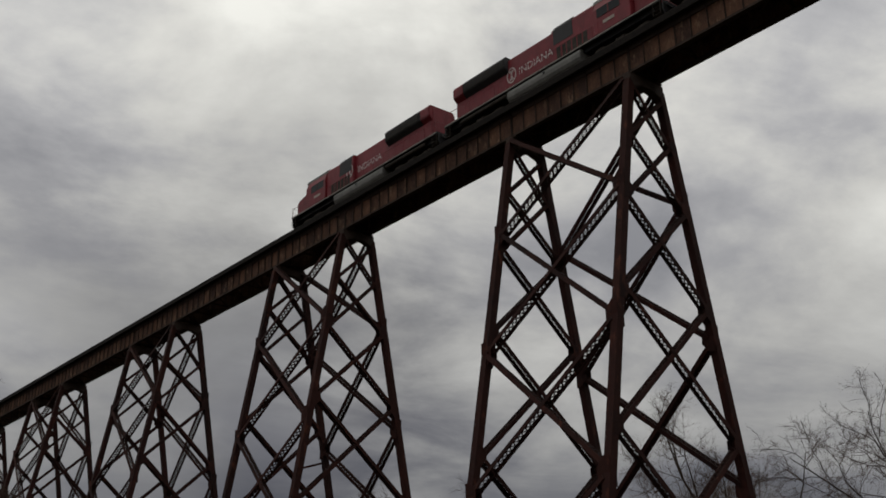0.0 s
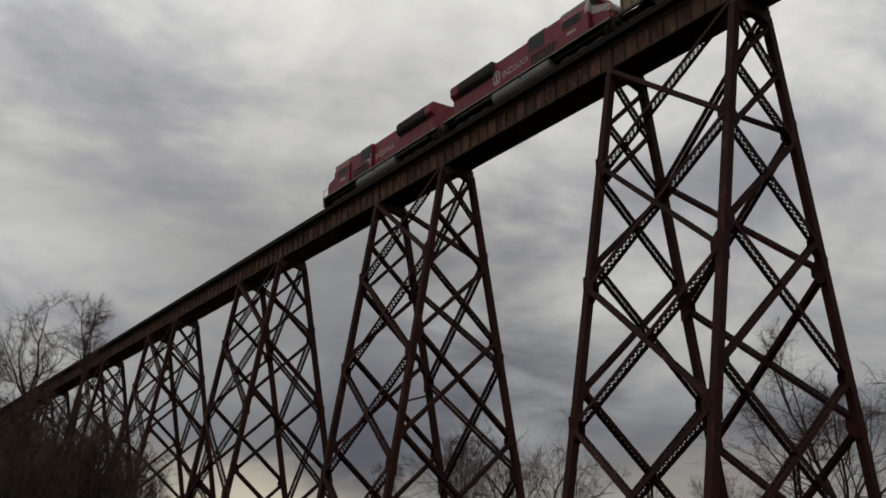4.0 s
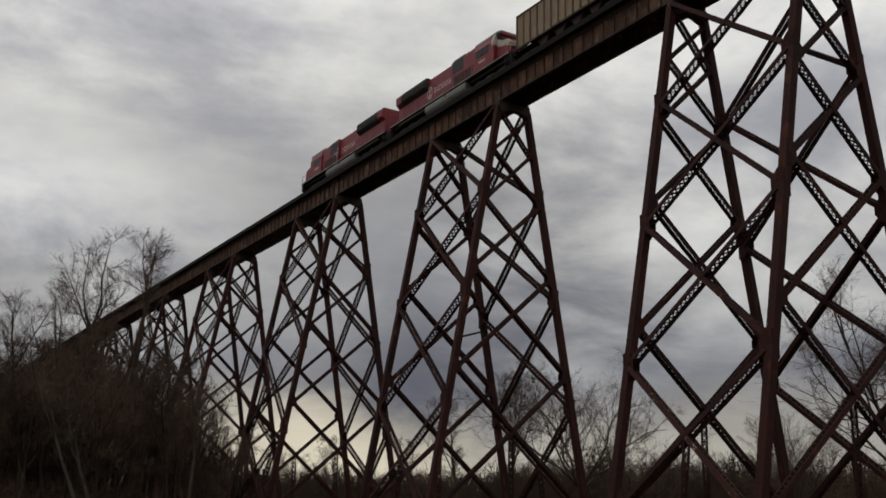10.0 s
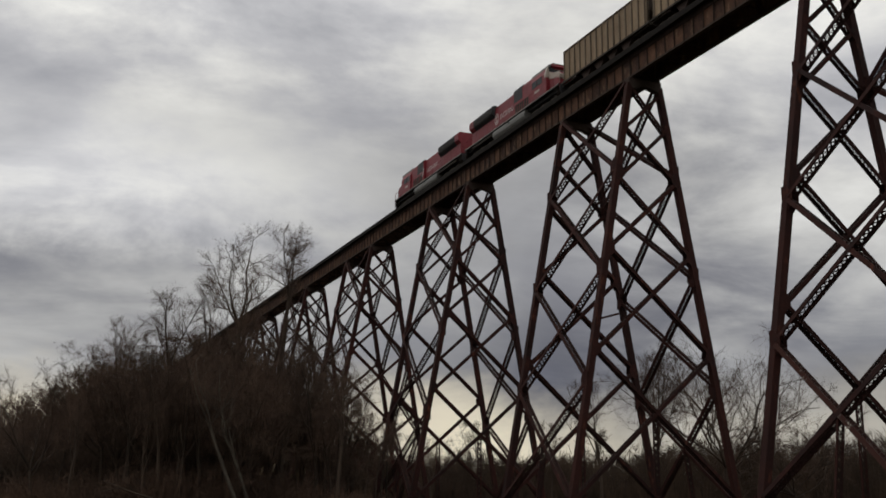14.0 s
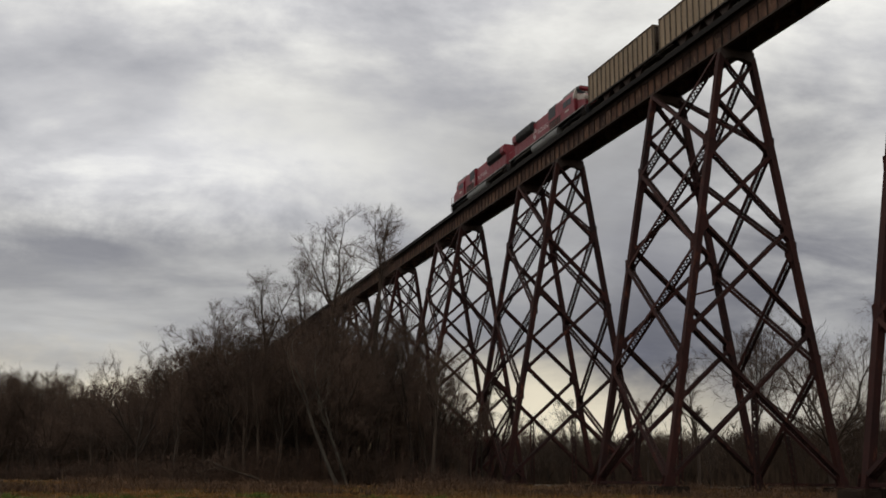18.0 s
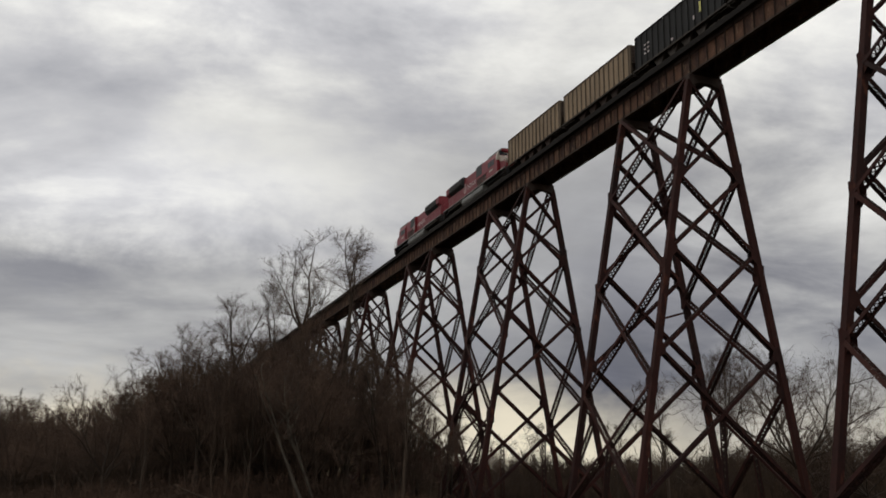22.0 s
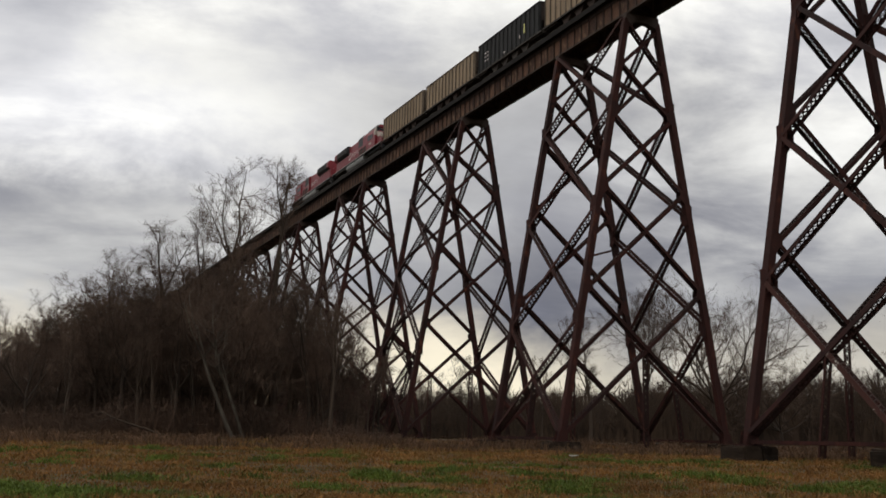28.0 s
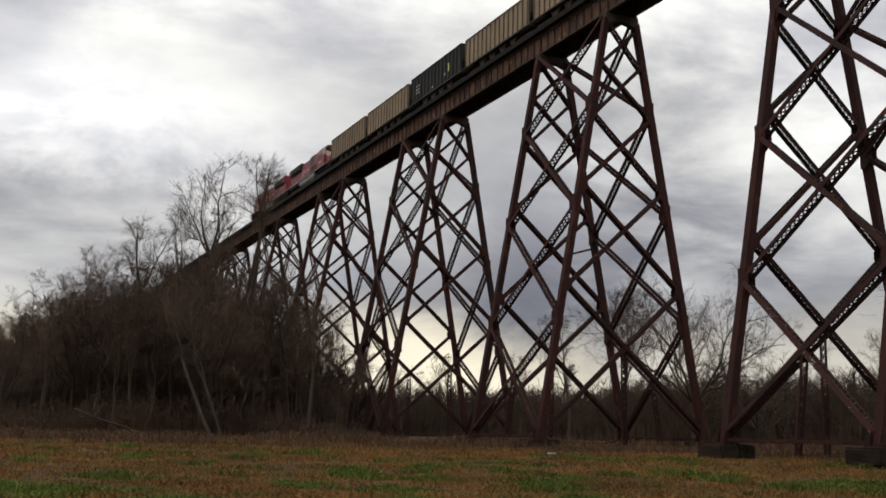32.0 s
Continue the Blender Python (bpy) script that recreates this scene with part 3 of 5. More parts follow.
def build_track():
    tr = thing("railway_track", pose(AXIS, 0, 0), "open timber deck with dark creosoted ties and steel rails", "railway track")
    for x in (-0.75, 0.75):
        g = Geo().prism([(x - 0.07, RAIL_TOP - 0.17), (x + 0.07, RAIL_TOP - 0.17), (x + 0.07, RAIL_TOP - 0.155), (x + 0.01, RAIL_TOP - 0.13), (x + 0.01, RAIL_TOP - 0.05), (x + 0.036, RAIL_TOP - 0.04), (x + 0.036, RAIL_TOP), (x - 0.036, RAIL_TOP), (x - 0.036, RAIL_TOP - 0.04), (x - 0.01, RAIL_TOP - 0.05), (x - 0.01, RAIL_TOP - 0.13), (x - 0.07, RAIL_TOP - 0.155)], "y", Y_FROM, Y_TO)
        part("rail", g.mesh("rail", RAIL), tr)
    for x in (-1.72, 1.72):
        part("guard_timber", Geo().box(x - 0.1, x + 0.1, Y_FROM, Y_TO, RAIL_TOP - 0.17, RAIL_TOP - 0.02).mesh("guard_timber", CREOSOTE), tr)
    for s in (-1, 1):
        for k in range(2):
            x = s * (1.24 + 0.17 * k)
            part("walkway_plank", Geo().box(x - 0.075, x + 0.075, Y_FROM, Y_TO, RAIL_TOP - 0.17, RAIL_TOP - 0.12).mesh("walkway_plank", CREOSOTE), tr)
    # boards added to block sky between the ties and keep the deck edge dark
    for s in (-1, 1):
        part("apron_board", Geo().box(s * 1.88 - 0.02, s * 1.88 + 0.02, Y_FROM, Y_TO, G_TOP - 0.03, RAIL_TOP - 0.14).mesh("apron_board", CREOSOTE), tr)
        part("walkway_plank", Geo().box(s * 1.70 - 0.14, s * 1.70 + 0.14, Y_FROM, Y_TO, G_TOP - 0.035, G_TOP - 0.002).mesh("walkway_plank", CREOSOTE), tr)
    tie = Geo().box(-1.80, 1.80, -0.125, 0.125, G_TOP + 0.002, RAIL_TOP - 0.172).mesh("tie", CREOSOTE)
    rest = Geo()
    y = Y_FROM
    while y < Y_TO:
        if 35 < y < 165:
            part("tie", tie, tr, m=pose(rand(-0.06, 0.06), y, 0, 0, 0, rand(-0.5, 0.5)))
        else:
            e = rand(-0.06, 0.06)
            rest.box(-1.80 + e, 1.80 + e, y - 0.115, y + 0.115, G_TOP + 0.002, RAIL_TOP - 0.172)
        y += 0.46
    tagged(part("tie_deck", rest.mesh("tie_deck", CREOSOTE), tr), kind="stuff")


build_track()

# ---------------------------------------------------------------- the train
LOCO, CAR = 24.4, 15.95
CARS = 6


def wheelset_mesh(r, name="wheelset"):
    g = Geo()
    g.tube([V((-0.95, 0, 0)), V((0.95, 0, 0))], [0.085, 0.085], 8)
    for s in (-1, 1):
        g.tube([V((s * 0.70, 0, 0)), V((s * 0.72, 0, 0)), V((s * 0.735, 0, 0)), V((s * 0.84, 0, 0))], [r + 0.028, r + 0.028, r, r - 0.004], 20)
        for k in range(4):
            a = math.pi * k / 2
            g.bar(V((s * 0.845, 0.15 * math.cos(a), 0.15 * math.sin(a))), V((s * 0.845, (r - 0.1) * math.cos(a), (r - 0.1) * math.sin(a))), V((1, 0, 0)), 0.012, V((0, math.cos(a + 1.57), math.sin(a + 1.57))), 0.03)
    return g.mesh(name, GRIME)


SPINNERS = []       # wheelsets with their radius and place


def build_truck(parent, y, axles, r, half, mesh_cache, direction):
    if "frame" not in mesh_cache:
        g = Geo()
        for s in (-1, 1):
            x = s * 1.02
            top = r + 0.22
            out = [(-half - 0.45, r - 0.05), (-half - 0.3, top), (-half + 0.3, top), (-half + 0.55, top - 0.1), (half - 0.55, top - 0.1), (half - 0.3, top), (half + 0.3, top), (half + 0.45, r - 0.05),
                   (half + 0.25, r - 0.2), (half - 0.35, r - 0.12), (half - 0.7, r - 0.28), (-half + 0.7, r - 0.28), (-half + 0.35, r - 0.12), (-half - 0.25, r - 0.2)]
            g.prism(out, "x", x - 0.07, x + 0.07)
            for a in axles:
                g.box(x + s * 0.07 - 0.07, x + s * 0.07 + 0.07, a - 0.16, a + 0.16, r - 0.17, r + 0.17)
            g.tube([V((x + s * 0.1, -0.3, r - 0.15)), V((x + s * 0.1, -0.3, r + 0.2))], [0.1, 0.1], 8)
            g.tube([V((x + s * 0.1, 0.3, r - 0.15)), V((x + s * 0.1, 0.3, r + 0.2))], [0.1, 0.1], 8)
        g.box(-1.0, 1.0, -0.3, 0.3, r - 0.1, r + 0.25)
        mesh_cache["frame"] = g.mesh("truck", GRIME)
        mesh_cache["wheels"] = wheelset_mesh(r)
    tk = part("truck", mesh_cache["frame"], parent, m=pose(0, y, 0))
    for a in axles:
        w = part("wheelset", mesh_cache["wheels"], tk, m=pose(0, a, r))
        SPINNERS.append((w, a, r, direction))


def text_mesh(words, size, material, name="lettering", squeeze=1.0):
    cu = bpy.data.curves.new(name, "FONT")
    cu.body, cu.size, cu.extrude, cu.align_x, cu.offset = words, size, 0.006, "CENTER", 0.0
    cu.resolution_u = 3
    ob = new("lettering_source", cu)
    dg = bpy.context.evaluated_depsgraph_get()
    me = bpy.data.meshes.new_from_object(ob.evaluated_get(dg))
    bpy.data.objects.remove(ob)
    me.transform(Matrix.Diagonal((squeeze, 1, 1, 1)))
    me.materials.clear()
    me.materials.append(material)
    me.name = name
    return me


LOCO_TRUCK, CAR_TRUCK = {}, {}
WORD = text_mesh("INDIANA", 0.92, WHITE, squeeze=1.0)


def ring_outline(cx, cz, rx, rz, n=18):
    return [(cx + rx * math.cos(2 * math.pi * k / n), cz + rz * math.sin(2 * math.pi * k / n)) for k in range(n)]


def build_loco(direction, label):
    """A six-axle diesel engine, nose at +y, rails at z = 0."""
    e = thing("diesel_locomotive", Matrix(), label, "locomotive", "engines of the coal train")
    # underframe with the walkways
    g = Geo().box(-1.55, 1.55, -11.7, 11.7, 1.42, 1.60).box(-1.1, 1.1, -11.9, 11.9, 1.12, 1.42)
    part("underframe", g.mesh("underframe", BLACK), e)
    # pale strip added for the faint light line of sill and handrail
    for s in (-1, 1):
        part("sill_stripe", Geo().box(s * 1.552 - 0.006, s * 1.552 + 0.006, -11.6, 11.6, 1.50, 1.56).mesh("sill_stripe", CREAM), e, "thin pale strip along the frame edge")
    # fuel tank: long round-bottomed barrel
    prof = [(-1.50, 1.34), (-1.57, 1.05), (-1.55, 0.72), (-1.40, 0.42), (-1.1, 0.22), (-0.8, 0.16), (0.8, 0.16), (1.1, 0.22), (1.40, 0.42), (1.55, 0.72), (1.57, 1.05), (1.50, 1.34), (1.2, 1.42), (-1.2, 1.42)]
    part("fuel_tank", bevelled(Geo().prism(prof, "y", -3.9, 4.1), "fuel_tank", TANK, 0.06, 2), e, "dusty grey round-bottomed fuel tank")
    for s in (-1, 1):
        part("tank_filler", Geo().tube([V((s * 1.5, 0.3, 1.1)), V((s * 1.63, 0.3, 1.15))], [0.12, 0.1], 10).mesh("tank_filler", BLACK), e)
        g = Geo().tube([V((s * 1.3, -4.1, 1.2)), V((s * 1.3, -9.8, 1.2))], [0.17, 0.17], 10)
        part("air_reservoir", g.mesh("air_reservoir", GRIME, True), e)
    # long hood, three steps along its length
    hood = [(-1.05, 1.6), (-1.05, 4.46), (-0.86, 4.66), (0.86, 4.66), (1.05, 4.46), (1.05, 1.6)]
    part("long_hood", bevelled(Geo().prism(hood, "y", -10.6, 1.1), "long_hood", RED, 0.04), e)
    hood2 = [(-1.38, 1.6), (-1.38, 4.32), (-1.2, 4.58), (1.2, 4.58), (1.38, 4.32), (1.38, 1.6)]
    part("inverter_cabinet", bevelled(Geo().prism(hood2, "y", 1.105, 5.6), "inverter_cabinet", RED, 0.04), e)
    vent = [(-1.40, 3.0), (-1.40, 4.36), (-1.22, 4.66), (1.22, 4.66), (1.40, 4.36), (1.40, 3.0)]
    part("brake_vent_housing", bevelled(Geo().prism(vent, "y", 1.3, 3.4), "brake_vent_housing", BLACK, 0.03), e, "black vent housing on the hood")
    # hood doors as thin raised panels
    door = bevelled(Geo().box(-0.02, 0.02, -0.48, 0.48, 0, 2.05), "hood_door", RED, 0.012, 1)
    for s in (-1, 1):
        for i in range(8):
            y = -9.9 + i * 1.02
            if y > -4.3 and y < 0.6:
                continue
            part("hood_door", door, e, m=pose(s * 1.055, y, 1.72))
        g = Geo()
        for i in range(6):
            g.box(s * 1.385 - 0.012, s * 1.385 + 0.012, 1.6 + i * 0.55, 2.02 + i * 0.55, 1.75, 2.75)
        part("louvre_panel", g.mesh("louvre_panel", GRIME), e, "dark louvred panel")
    # flared radiators
    rad = [(-1.06, 3.3), (-1.5, 3.72), (-1.52, 4.5), (-1.3, 4.8), (1.3, 4.8), (1.52, 4.5), (1.5, 3.72), (1.06, 3.3)]
    part("radiator", bevelled(Geo().prism(rad, "y", -9.3, -4.1), "radiator", BLACK, 0.05), e, "flared black radiator housing")
    part("radiator_end", bevelled(Geo().prism([(a * 0.985, b) for a, b in rad], "y", -10.55, -9.305), "radiator_end", RED, 0.05), e, "red end of the radiator housing")
    slat = Geo().box(-0.012, 0.012, -2.5, 2.5, -0.02, 0.02).mesh("slat", GRIME)
    for s in (-1, 1):
        for i in range(5):
            part("slat", slat, e, m=pose(s * 1.522, -6.7, 3.80 + i * 0.15))
    for y in (-5.1, -6.7, -8.3):
        part("radiator_fan", Geo().tube([V((0, y, 4.82)), V((0, y, 4.9))], [0.72, 0.70], 18).mesh("radiator_fan", BLACK), e)
    part("exhaust_stack", Geo().box(-0.35, 0.35, -1.6, -0.6, 4.56, 4.72).mesh("exhaust_stack", GRIME), e)
    # cab and nose
    cab = [(-1.53, 1.6), (-1.55, 3.7), (-1.25, 4.62), (-0.75, 4.84), (0.75, 4.84), (1.25, 4.62), (1.55, 3.7), (1.53, 1.6)]
    part("cab", bevelled(Geo().prism(cab, "y", 5.605, 9.1), "cab", RED, 0.05), e)
    roof = [(-1.36, 4.36), (-1.27, 4.66), (-0.78, 4.90), (0.78, 4.90), (1.27, 4.66), (1.36, 4.36), (1.24, 4.40), (0.74, 4.845), (-0.74, 4.845), (-1.24, 4.40)]
    part("cab_roof", Geo().prism(roof, "y", 5.5, 9.3).mesh("cab_roof", TANK), e, "dusty grey cab roof with a short overhang")
    visor = Geo().prism([(9.1, 4.30), (9.1, 4.86), (9.32, 4.80), (9.36, 4.55)], "x", -0.98, 0.98)
    part("windshield_header", bevelled(visor, "windshield_header", RED, 0.03, 1), e)
    g = Geo()
    nose = [(9.105, 1.6), (9.105, 3.95), (9.9, 3.55), (11.1, 3.25), (11.3, 2.9), (11.3, 1.6)]
    g.prism(nose, "x", -1.2, 1.2)
    part("nose", bevelled(g, "nose", RED, 0.12, 3), e)
    if direction < 0:
        part("nose_stripe", bevelled(Geo().prism([(9.15, 3.05), (9.15, 3.88), (9.9, 3.5), (11.1, 3.2), (11.335, 2.86), (11.335, 2.45)], "x", -1.225, 1.225), "nose_stripe", CREAM, 0.02, 1), e, "worn cream band over the nose")
        part("cab_stripe", Geo().prism([(-1.575, 3.25), (-1.585, 3.68), (-1.29, 4.58), (1.29, 4.58), (1.585, 3.68), (1.575, 3.25)], "y", 8.72, 9.12).mesh("cab_stripe", CREAM), e, "cream band round the cab front")
    for s in (-1, 1):
        for y0, y1 in ((6.0, 6.95), (7.15, 8.1)):
            w = part("side_window", Geo().box(s * 1.545 - 0.015, s * 1.545 + 0.015, y0, y1, 3.0, 3.65).mesh("side_window", GLASS), e)
            fr = Geo()
            for a, b, c, d in ((y0 - 0.05, y0, 2.95, 3.7), (y1, y1 + 0.05, 2.95, 3.7), (y0, y1, 2.95, 3.0), (y0, y1, 3.65, 3.7)):
                fr.box(s * 1.55 - 0.022, s * 1.55 + 0.022, a, b, c, d)
            part("window_frame", fr.mesh("window_frame", BLACK), w)
        pane = Geo().box(s * 0.66 - 0.55, s * 0.66 + 0.55, 9.11, 9.15, 3.50, 4.27)
        part("windshield", pane.mesh("windshield", GLASS), e)
        part("door", bevelled(Geo().box(s * 1.535 - 0.02, s * 1.535 + 0.02, 5.62, 5.98, 1.65, 3.6), "door", RED, 0.01, 1), e)
        part("number_board", Geo().prism([(s * 0.95 - 0.32, 4.28), (s * 0.95 + 0.32, 4.28), (s * 0.95 + 0.3, 4.52), (s * 0.95 - 0.3, 4.52)], "y", 9.1, 9.2).mesh("number_board", BLACK), e)
        part("number_bar", Geo().box(s * 1.56 - 0.006, s * 1.56 + 0.006, 6.5, 7.6, 2.25, 2.5).mesh("number_bar", CREAM), e, "short cream bar")
    fence = Geo()
    for s in (-1, 1):
        fence.tube([V((s * 1.45, 11.75, 1.6)), V((s * 1.45, 11.8, 2.65)), V((s * 0.5, 11.85, 2.68)), V((s * 0.45, 11.8, 1.6))], [0.022] * 4, 5)
        fence.tube([V((s * 1.45, 11.78, 2.15)), V((s * 0.47, 11.82, 2.15))], [0.016] * 2, 5)
    part("platform_rail", fence.mesh("platform_rail", CREAM), e, "pale rail round the front platform")
    for x in (-0.17, 0.17):
        part("headlight", Geo().tube([V((x, 9.1, 4.5)), V((x, 9.22, 4.5))], [0.12, 0.11], 12).mesh("headlight", GLASS), e)
    for s in (-1, 1):
        part("ditch_light", Geo().tube([V((s * 1.0, 11.85, 1.75)), V((s * 1.0, 11.97, 1.75))], [0.12, 0.11], 10).mesh("ditch_light", GLASS), e)
    horn = Geo()
    for k in range(3):
        horn.tube([V((-0.2 + 0.2 * k, 7.0, 4.96)), V((-0.2 + 0.2 * k, 7.5, 4.98))], [0.03, 0.09], 8)
    horn.box(-0.3, 0.3, 6.97, 7.03, 4.84, 4.98)
    part("horn", horn.mesh("horn", GRIME), e)
    part("antenna_dome", Geo().tube([V((0.4, 8.2, 4.84)), V((0.4, 8.2, 4.94))], [0.2, 0.12], 10).mesh("antenna_dome", WHITE), e)
    # lettering and emblem, both sides
    for s in (-1, 1):
        side = Matrix(((0, 0, s, s * 1.06), (s, 0, 0, -1.1 if s < 0 else -1.0), (0, 1, 0, 2.62), (0, 0, 0, 1)))
        part("lettering", WORD, e, "white lettering on the hood", m=side)
        cy = (-1.1 + 2.75) if s < 0 else (-1.0 - 2.75)
        xx = 1.06 if abs(cy) < 1.1 or cy < 1.1 else 1.385
        g = Geo()
        ro, ri = ring_outline(cy, 2.98, 0.55, 0.70), ring_outline(cy, 2.98, 0.43, 0.58)
        n0 = len(g.v)
        g.v += [(s * xx + s * 0.008, a, b) for a, b in ro] + [(s * xx + s * 0.008, a, b) for a, b in ri]
        g.f += [(n0 + k, n0 + (k + 1) % 18, n0 + 18 + (k + 1) % 18, n0 + 18 + k) for k in range(18)]
        g.box(s * xx - 0.008, s * xx + 0.008, cy - 0.1, cy + 0.1, 2.55, 3.41)
        g.box(s * xx - 0.008, s * xx + 0.008, cy - 0.24, cy + 0.24, 3.25, 3.41).box(s * xx - 0.008, s * xx + 0.008, cy - 0.24, cy + 0.24, 2.55, 2.71)
        part("emblem", g.mesh("emblem", WHITE), e, "white oval emblem")
    # handrails, stanchions, steps, pilots, couplers
    tread = Geo().box(-0.22, 0.22, -0.3, 0.3, 0, 0.03).mesh("step", GRIME)
    post = Geo().tube([V((0, 0, 0)), V((0, 0, 1.02))], [0.022, 0.022], 5).mesh("stanchion", RED)
    for s in (-1, 1):
        part("handrail", Geo().tube([V((s * 1.5, -11.5, 2.62)), V((s * 1.5, 5.4, 2.62))], [0.022, 0.022], 5).mesh("handrail", RED), e)
        for i in range(12):
            part("stanchion", post, e, m=pose(s * 1.5, -11.5 + i * 1.53, 1.6))
        part("handrail", Geo().tube([V((s * 1.45, 9.4, 2.55)), V((s * 1.45, 11.6, 2.55)), V((s * 1.45, 11.75, 1.2))], [0.022] * 3, 5).mesh("handrail", RED), e)
        part("stanchion", post, e, m=pose(s * 1.45, 10.5, 1.6))
        for y in (-11.3, 11.3):
            for i in range(4):
                part("step", tread, e, m=pose(s * 1.3, y, 0.45 + i * 0.3))
            for k in (-0.315, 0.315):
                part("step_side", Geo().box(s * 1.53 - 0.015, s * 1.53 + 0.015, y + k - 0.015, y + k + 0.015, 0.42, 1.45).mesh("step_side", GRIME), e)
    for s in (-1, 1):
        out = [(-1.4, 1.4), (1.4, 1.4), (1.4, 0.75), (1.1, 0.25), (-1.1, 0.25), (-1.4, 0.75)]
        part("pilot", bevelled(Geo().prism(out, "y", s * 11.72 - 0.06, s * 11.72 + 0.06), "pilot", BLACK, 0.02, 1), e)
        g = Geo().box(-0.14, 0.14, min(s * 11.7, s * 12.1), max(s * 11.7, s * 12.1), 0.76, 1.02).box(-0.2, 0.2, min(s * 12.0, s * 12.26), max(s * 12.0, s * 12.26), 0.7, 1.06)
        part("coupler", g.mesh("coupler", GRIME), e)
        g = Geo()
        for x in (-0.55, -0.4, 0.4, 0.55):
            g.tube([V((x, s * 11.75, 1.3)), V((x, s * 11.95, 0.9)), V((x, s * 12.1, 0.62))], [0.03] * 3, 5)
        part("air_hose", g.mesh("air_hose", BLACK), e)
    part("end_rail", Geo().tube([V((-1.4, -11.65, 2.6)), V((1.4, -11.65, 2.6))], [0.022] * 2, 5).mesh("end_rail", RED), e)
    build_truck(e, 7.6, (-2.1, 0.0, 2.1), 0.52, 2.1, LOCO_TRUCK, direction)
    build_truck(e, -7.6, (-2.1, 0.0, 2.1), 0.52, 2.1, LOCO_TRUCK, direction)
    return e


def build_car(black, label):
    """A ribbed bathtub coal hopper, rails at z = 0."""
    c = thing("coal_hopper", Matrix(), label, "freight car", "hopper cars of the coal train")
    paint, rib_paint = (HOPPER_BLACK, HOPPER_BLACK) if black else (HOPPER, HOPPER_RIB)
    half = 7.35
    z0, z1 = 1.35, 4.48 if not black else 4.62
    for s in (-1, 1):
        part("side_sheet", Geo().box(s * 1.46 - 0.012, s * 1.46 + 0.012, -half, half, z0, z1).mesh("side_sheet", paint), c)
        part("top_chord", bevelled(Geo().box(s * 1.49 - 0.075, s * 1.49 + 0.075, -half - 0.06, half + 0.06, z1 - 0.02, z1 + 0.11), "top_chord", rib_paint if not black else paint, 0.02, 1), c)
        part("side_sill", bevelled(Geo().box(s * 1.47 - 0.09, s * 1.47 + 0.09, -half - 0.5, half + 0.5, z0 - 0.2, z0), "side_sill", GRIME, 0.02, 1), c)
        # heavy and light ribs by turns
        rib = bevelled(Geo().prism([(s * 1.472, -0.075), (s * 1.60, -0.045), (s * 1.60, 0.045), (s * 1.472, 0.075)], "z", z0, z1 - 0.02), "rib", rib_paint, 0.012, 1)
        n = 14
        for i in range(n + 1):
            part("rib", rib, c, m=pose(0, -half + 0.1 + i * (2 * half - 0.2) / n, 0))
    for s in (-1, 1):
        # end sheet and slope sheet; an added floor blocks the sky gap below
        y = s * half
        part("end_sheet", Geo().box(-1.448, 1.448, y - 0.012, y + 0.012, 2.7, z1).mesh("end_sheet", GIRDER_DARK), c, "dark brown end sheet")
        g = Geo().bar(V((0, y, 2.7)), V((0, y - s * 2.3, 1.0)), V((1, 0, 0)), 1.44, V((0, 0.6, 0.8)), 0.015)
        part("slope_sheet", g.mesh("slope_sheet", GIRDER_DARK), c, "dark brown slope sheet")
        for x in (-1.42, -0.5, 0.5, 1.42):
            part("end_post", Geo().box(x - 0.05, x + 0.05, min(y + s * 0.014, y + s * 0.14), max(y + s * 0.014, y + s * 0.14), z0, z1).mesh("end_post", rib_paint), c)
        part("end_chord", Geo().box(-1.41, 1.41, min(y + s * 0.014, y + s * 0.11), max(y + s * 0.014, y + s * 0.11), z1 - 0.05, z1 + 0.1).mesh("end_chord", rib_paint), c)
        part("end_sill", Geo().box(-1.37, 1.37, min(y + s * 0.3, y + s * 0.5), max(y + s * 0.3, y + s * 0.5), 1.0, 1.33).mesh("end_sill", GRIME), c)
        part("end_platform", Geo().box(-1.36, 1.36, min(y - s * 2.2, y + s * 0.29), max(y - s * 2.2, y + s * 0.29), 1.02, 1.13).mesh("end_platform", GRIME), c)
        lad = Geo()
        for x in (-1.3, -0.92):
            lad.tube([V((x, y + s * 0.2, 1.4)), V((x, y + s * 0.2, z1))], [0.016] * 2, 5)
        for i in range(8):
            lad.tube([V((-1.3, y + s * 0.2, 1.55 + i * 0.36)), V((-0.92, y + s * 0.2, 1.55 + i * 0.36))], [0.012] * 2, 4)
        part("ladder", lad.mesh("ladder", rib_paint), c)
        g = Geo().box(-0.13, 0.13, min(y + s * 0.3, y + s * 0.62), max(y + s * 0.3, y + s * 0.62), 0.76, 1.02).tube([V((0, y + s * 0.6, 0.9)), V((0, y + s * 0.635, 0.9))], [0.2, 0.18], 8)
        part("coupler", g.mesh("coupler", GRIME), c)
        part("brake_wheel", Geo().tube([V((0.8, y + s * 0.2, 3.2)), V((0.8, y + s * 0.24, 3.2))], [0.28, 0.28], 14).mesh("brake_wheel", GRIME), c) if s > 0 else None
    # discharge bays below
    for y in (-3.6, -1.2, 1.2, 3.6):
        g = Geo().prism([(y - 1.15, 1.34), (y + 1.15, 1.34), (y + 0.35, 0.42), (y - 0.35, 0.42)], "x", -1.2, 1.2)
        part("hopper_bay", bevelled(g, "hopper_bay", GRIME if black else GIRDER_DARK, 0.02, 1), c)
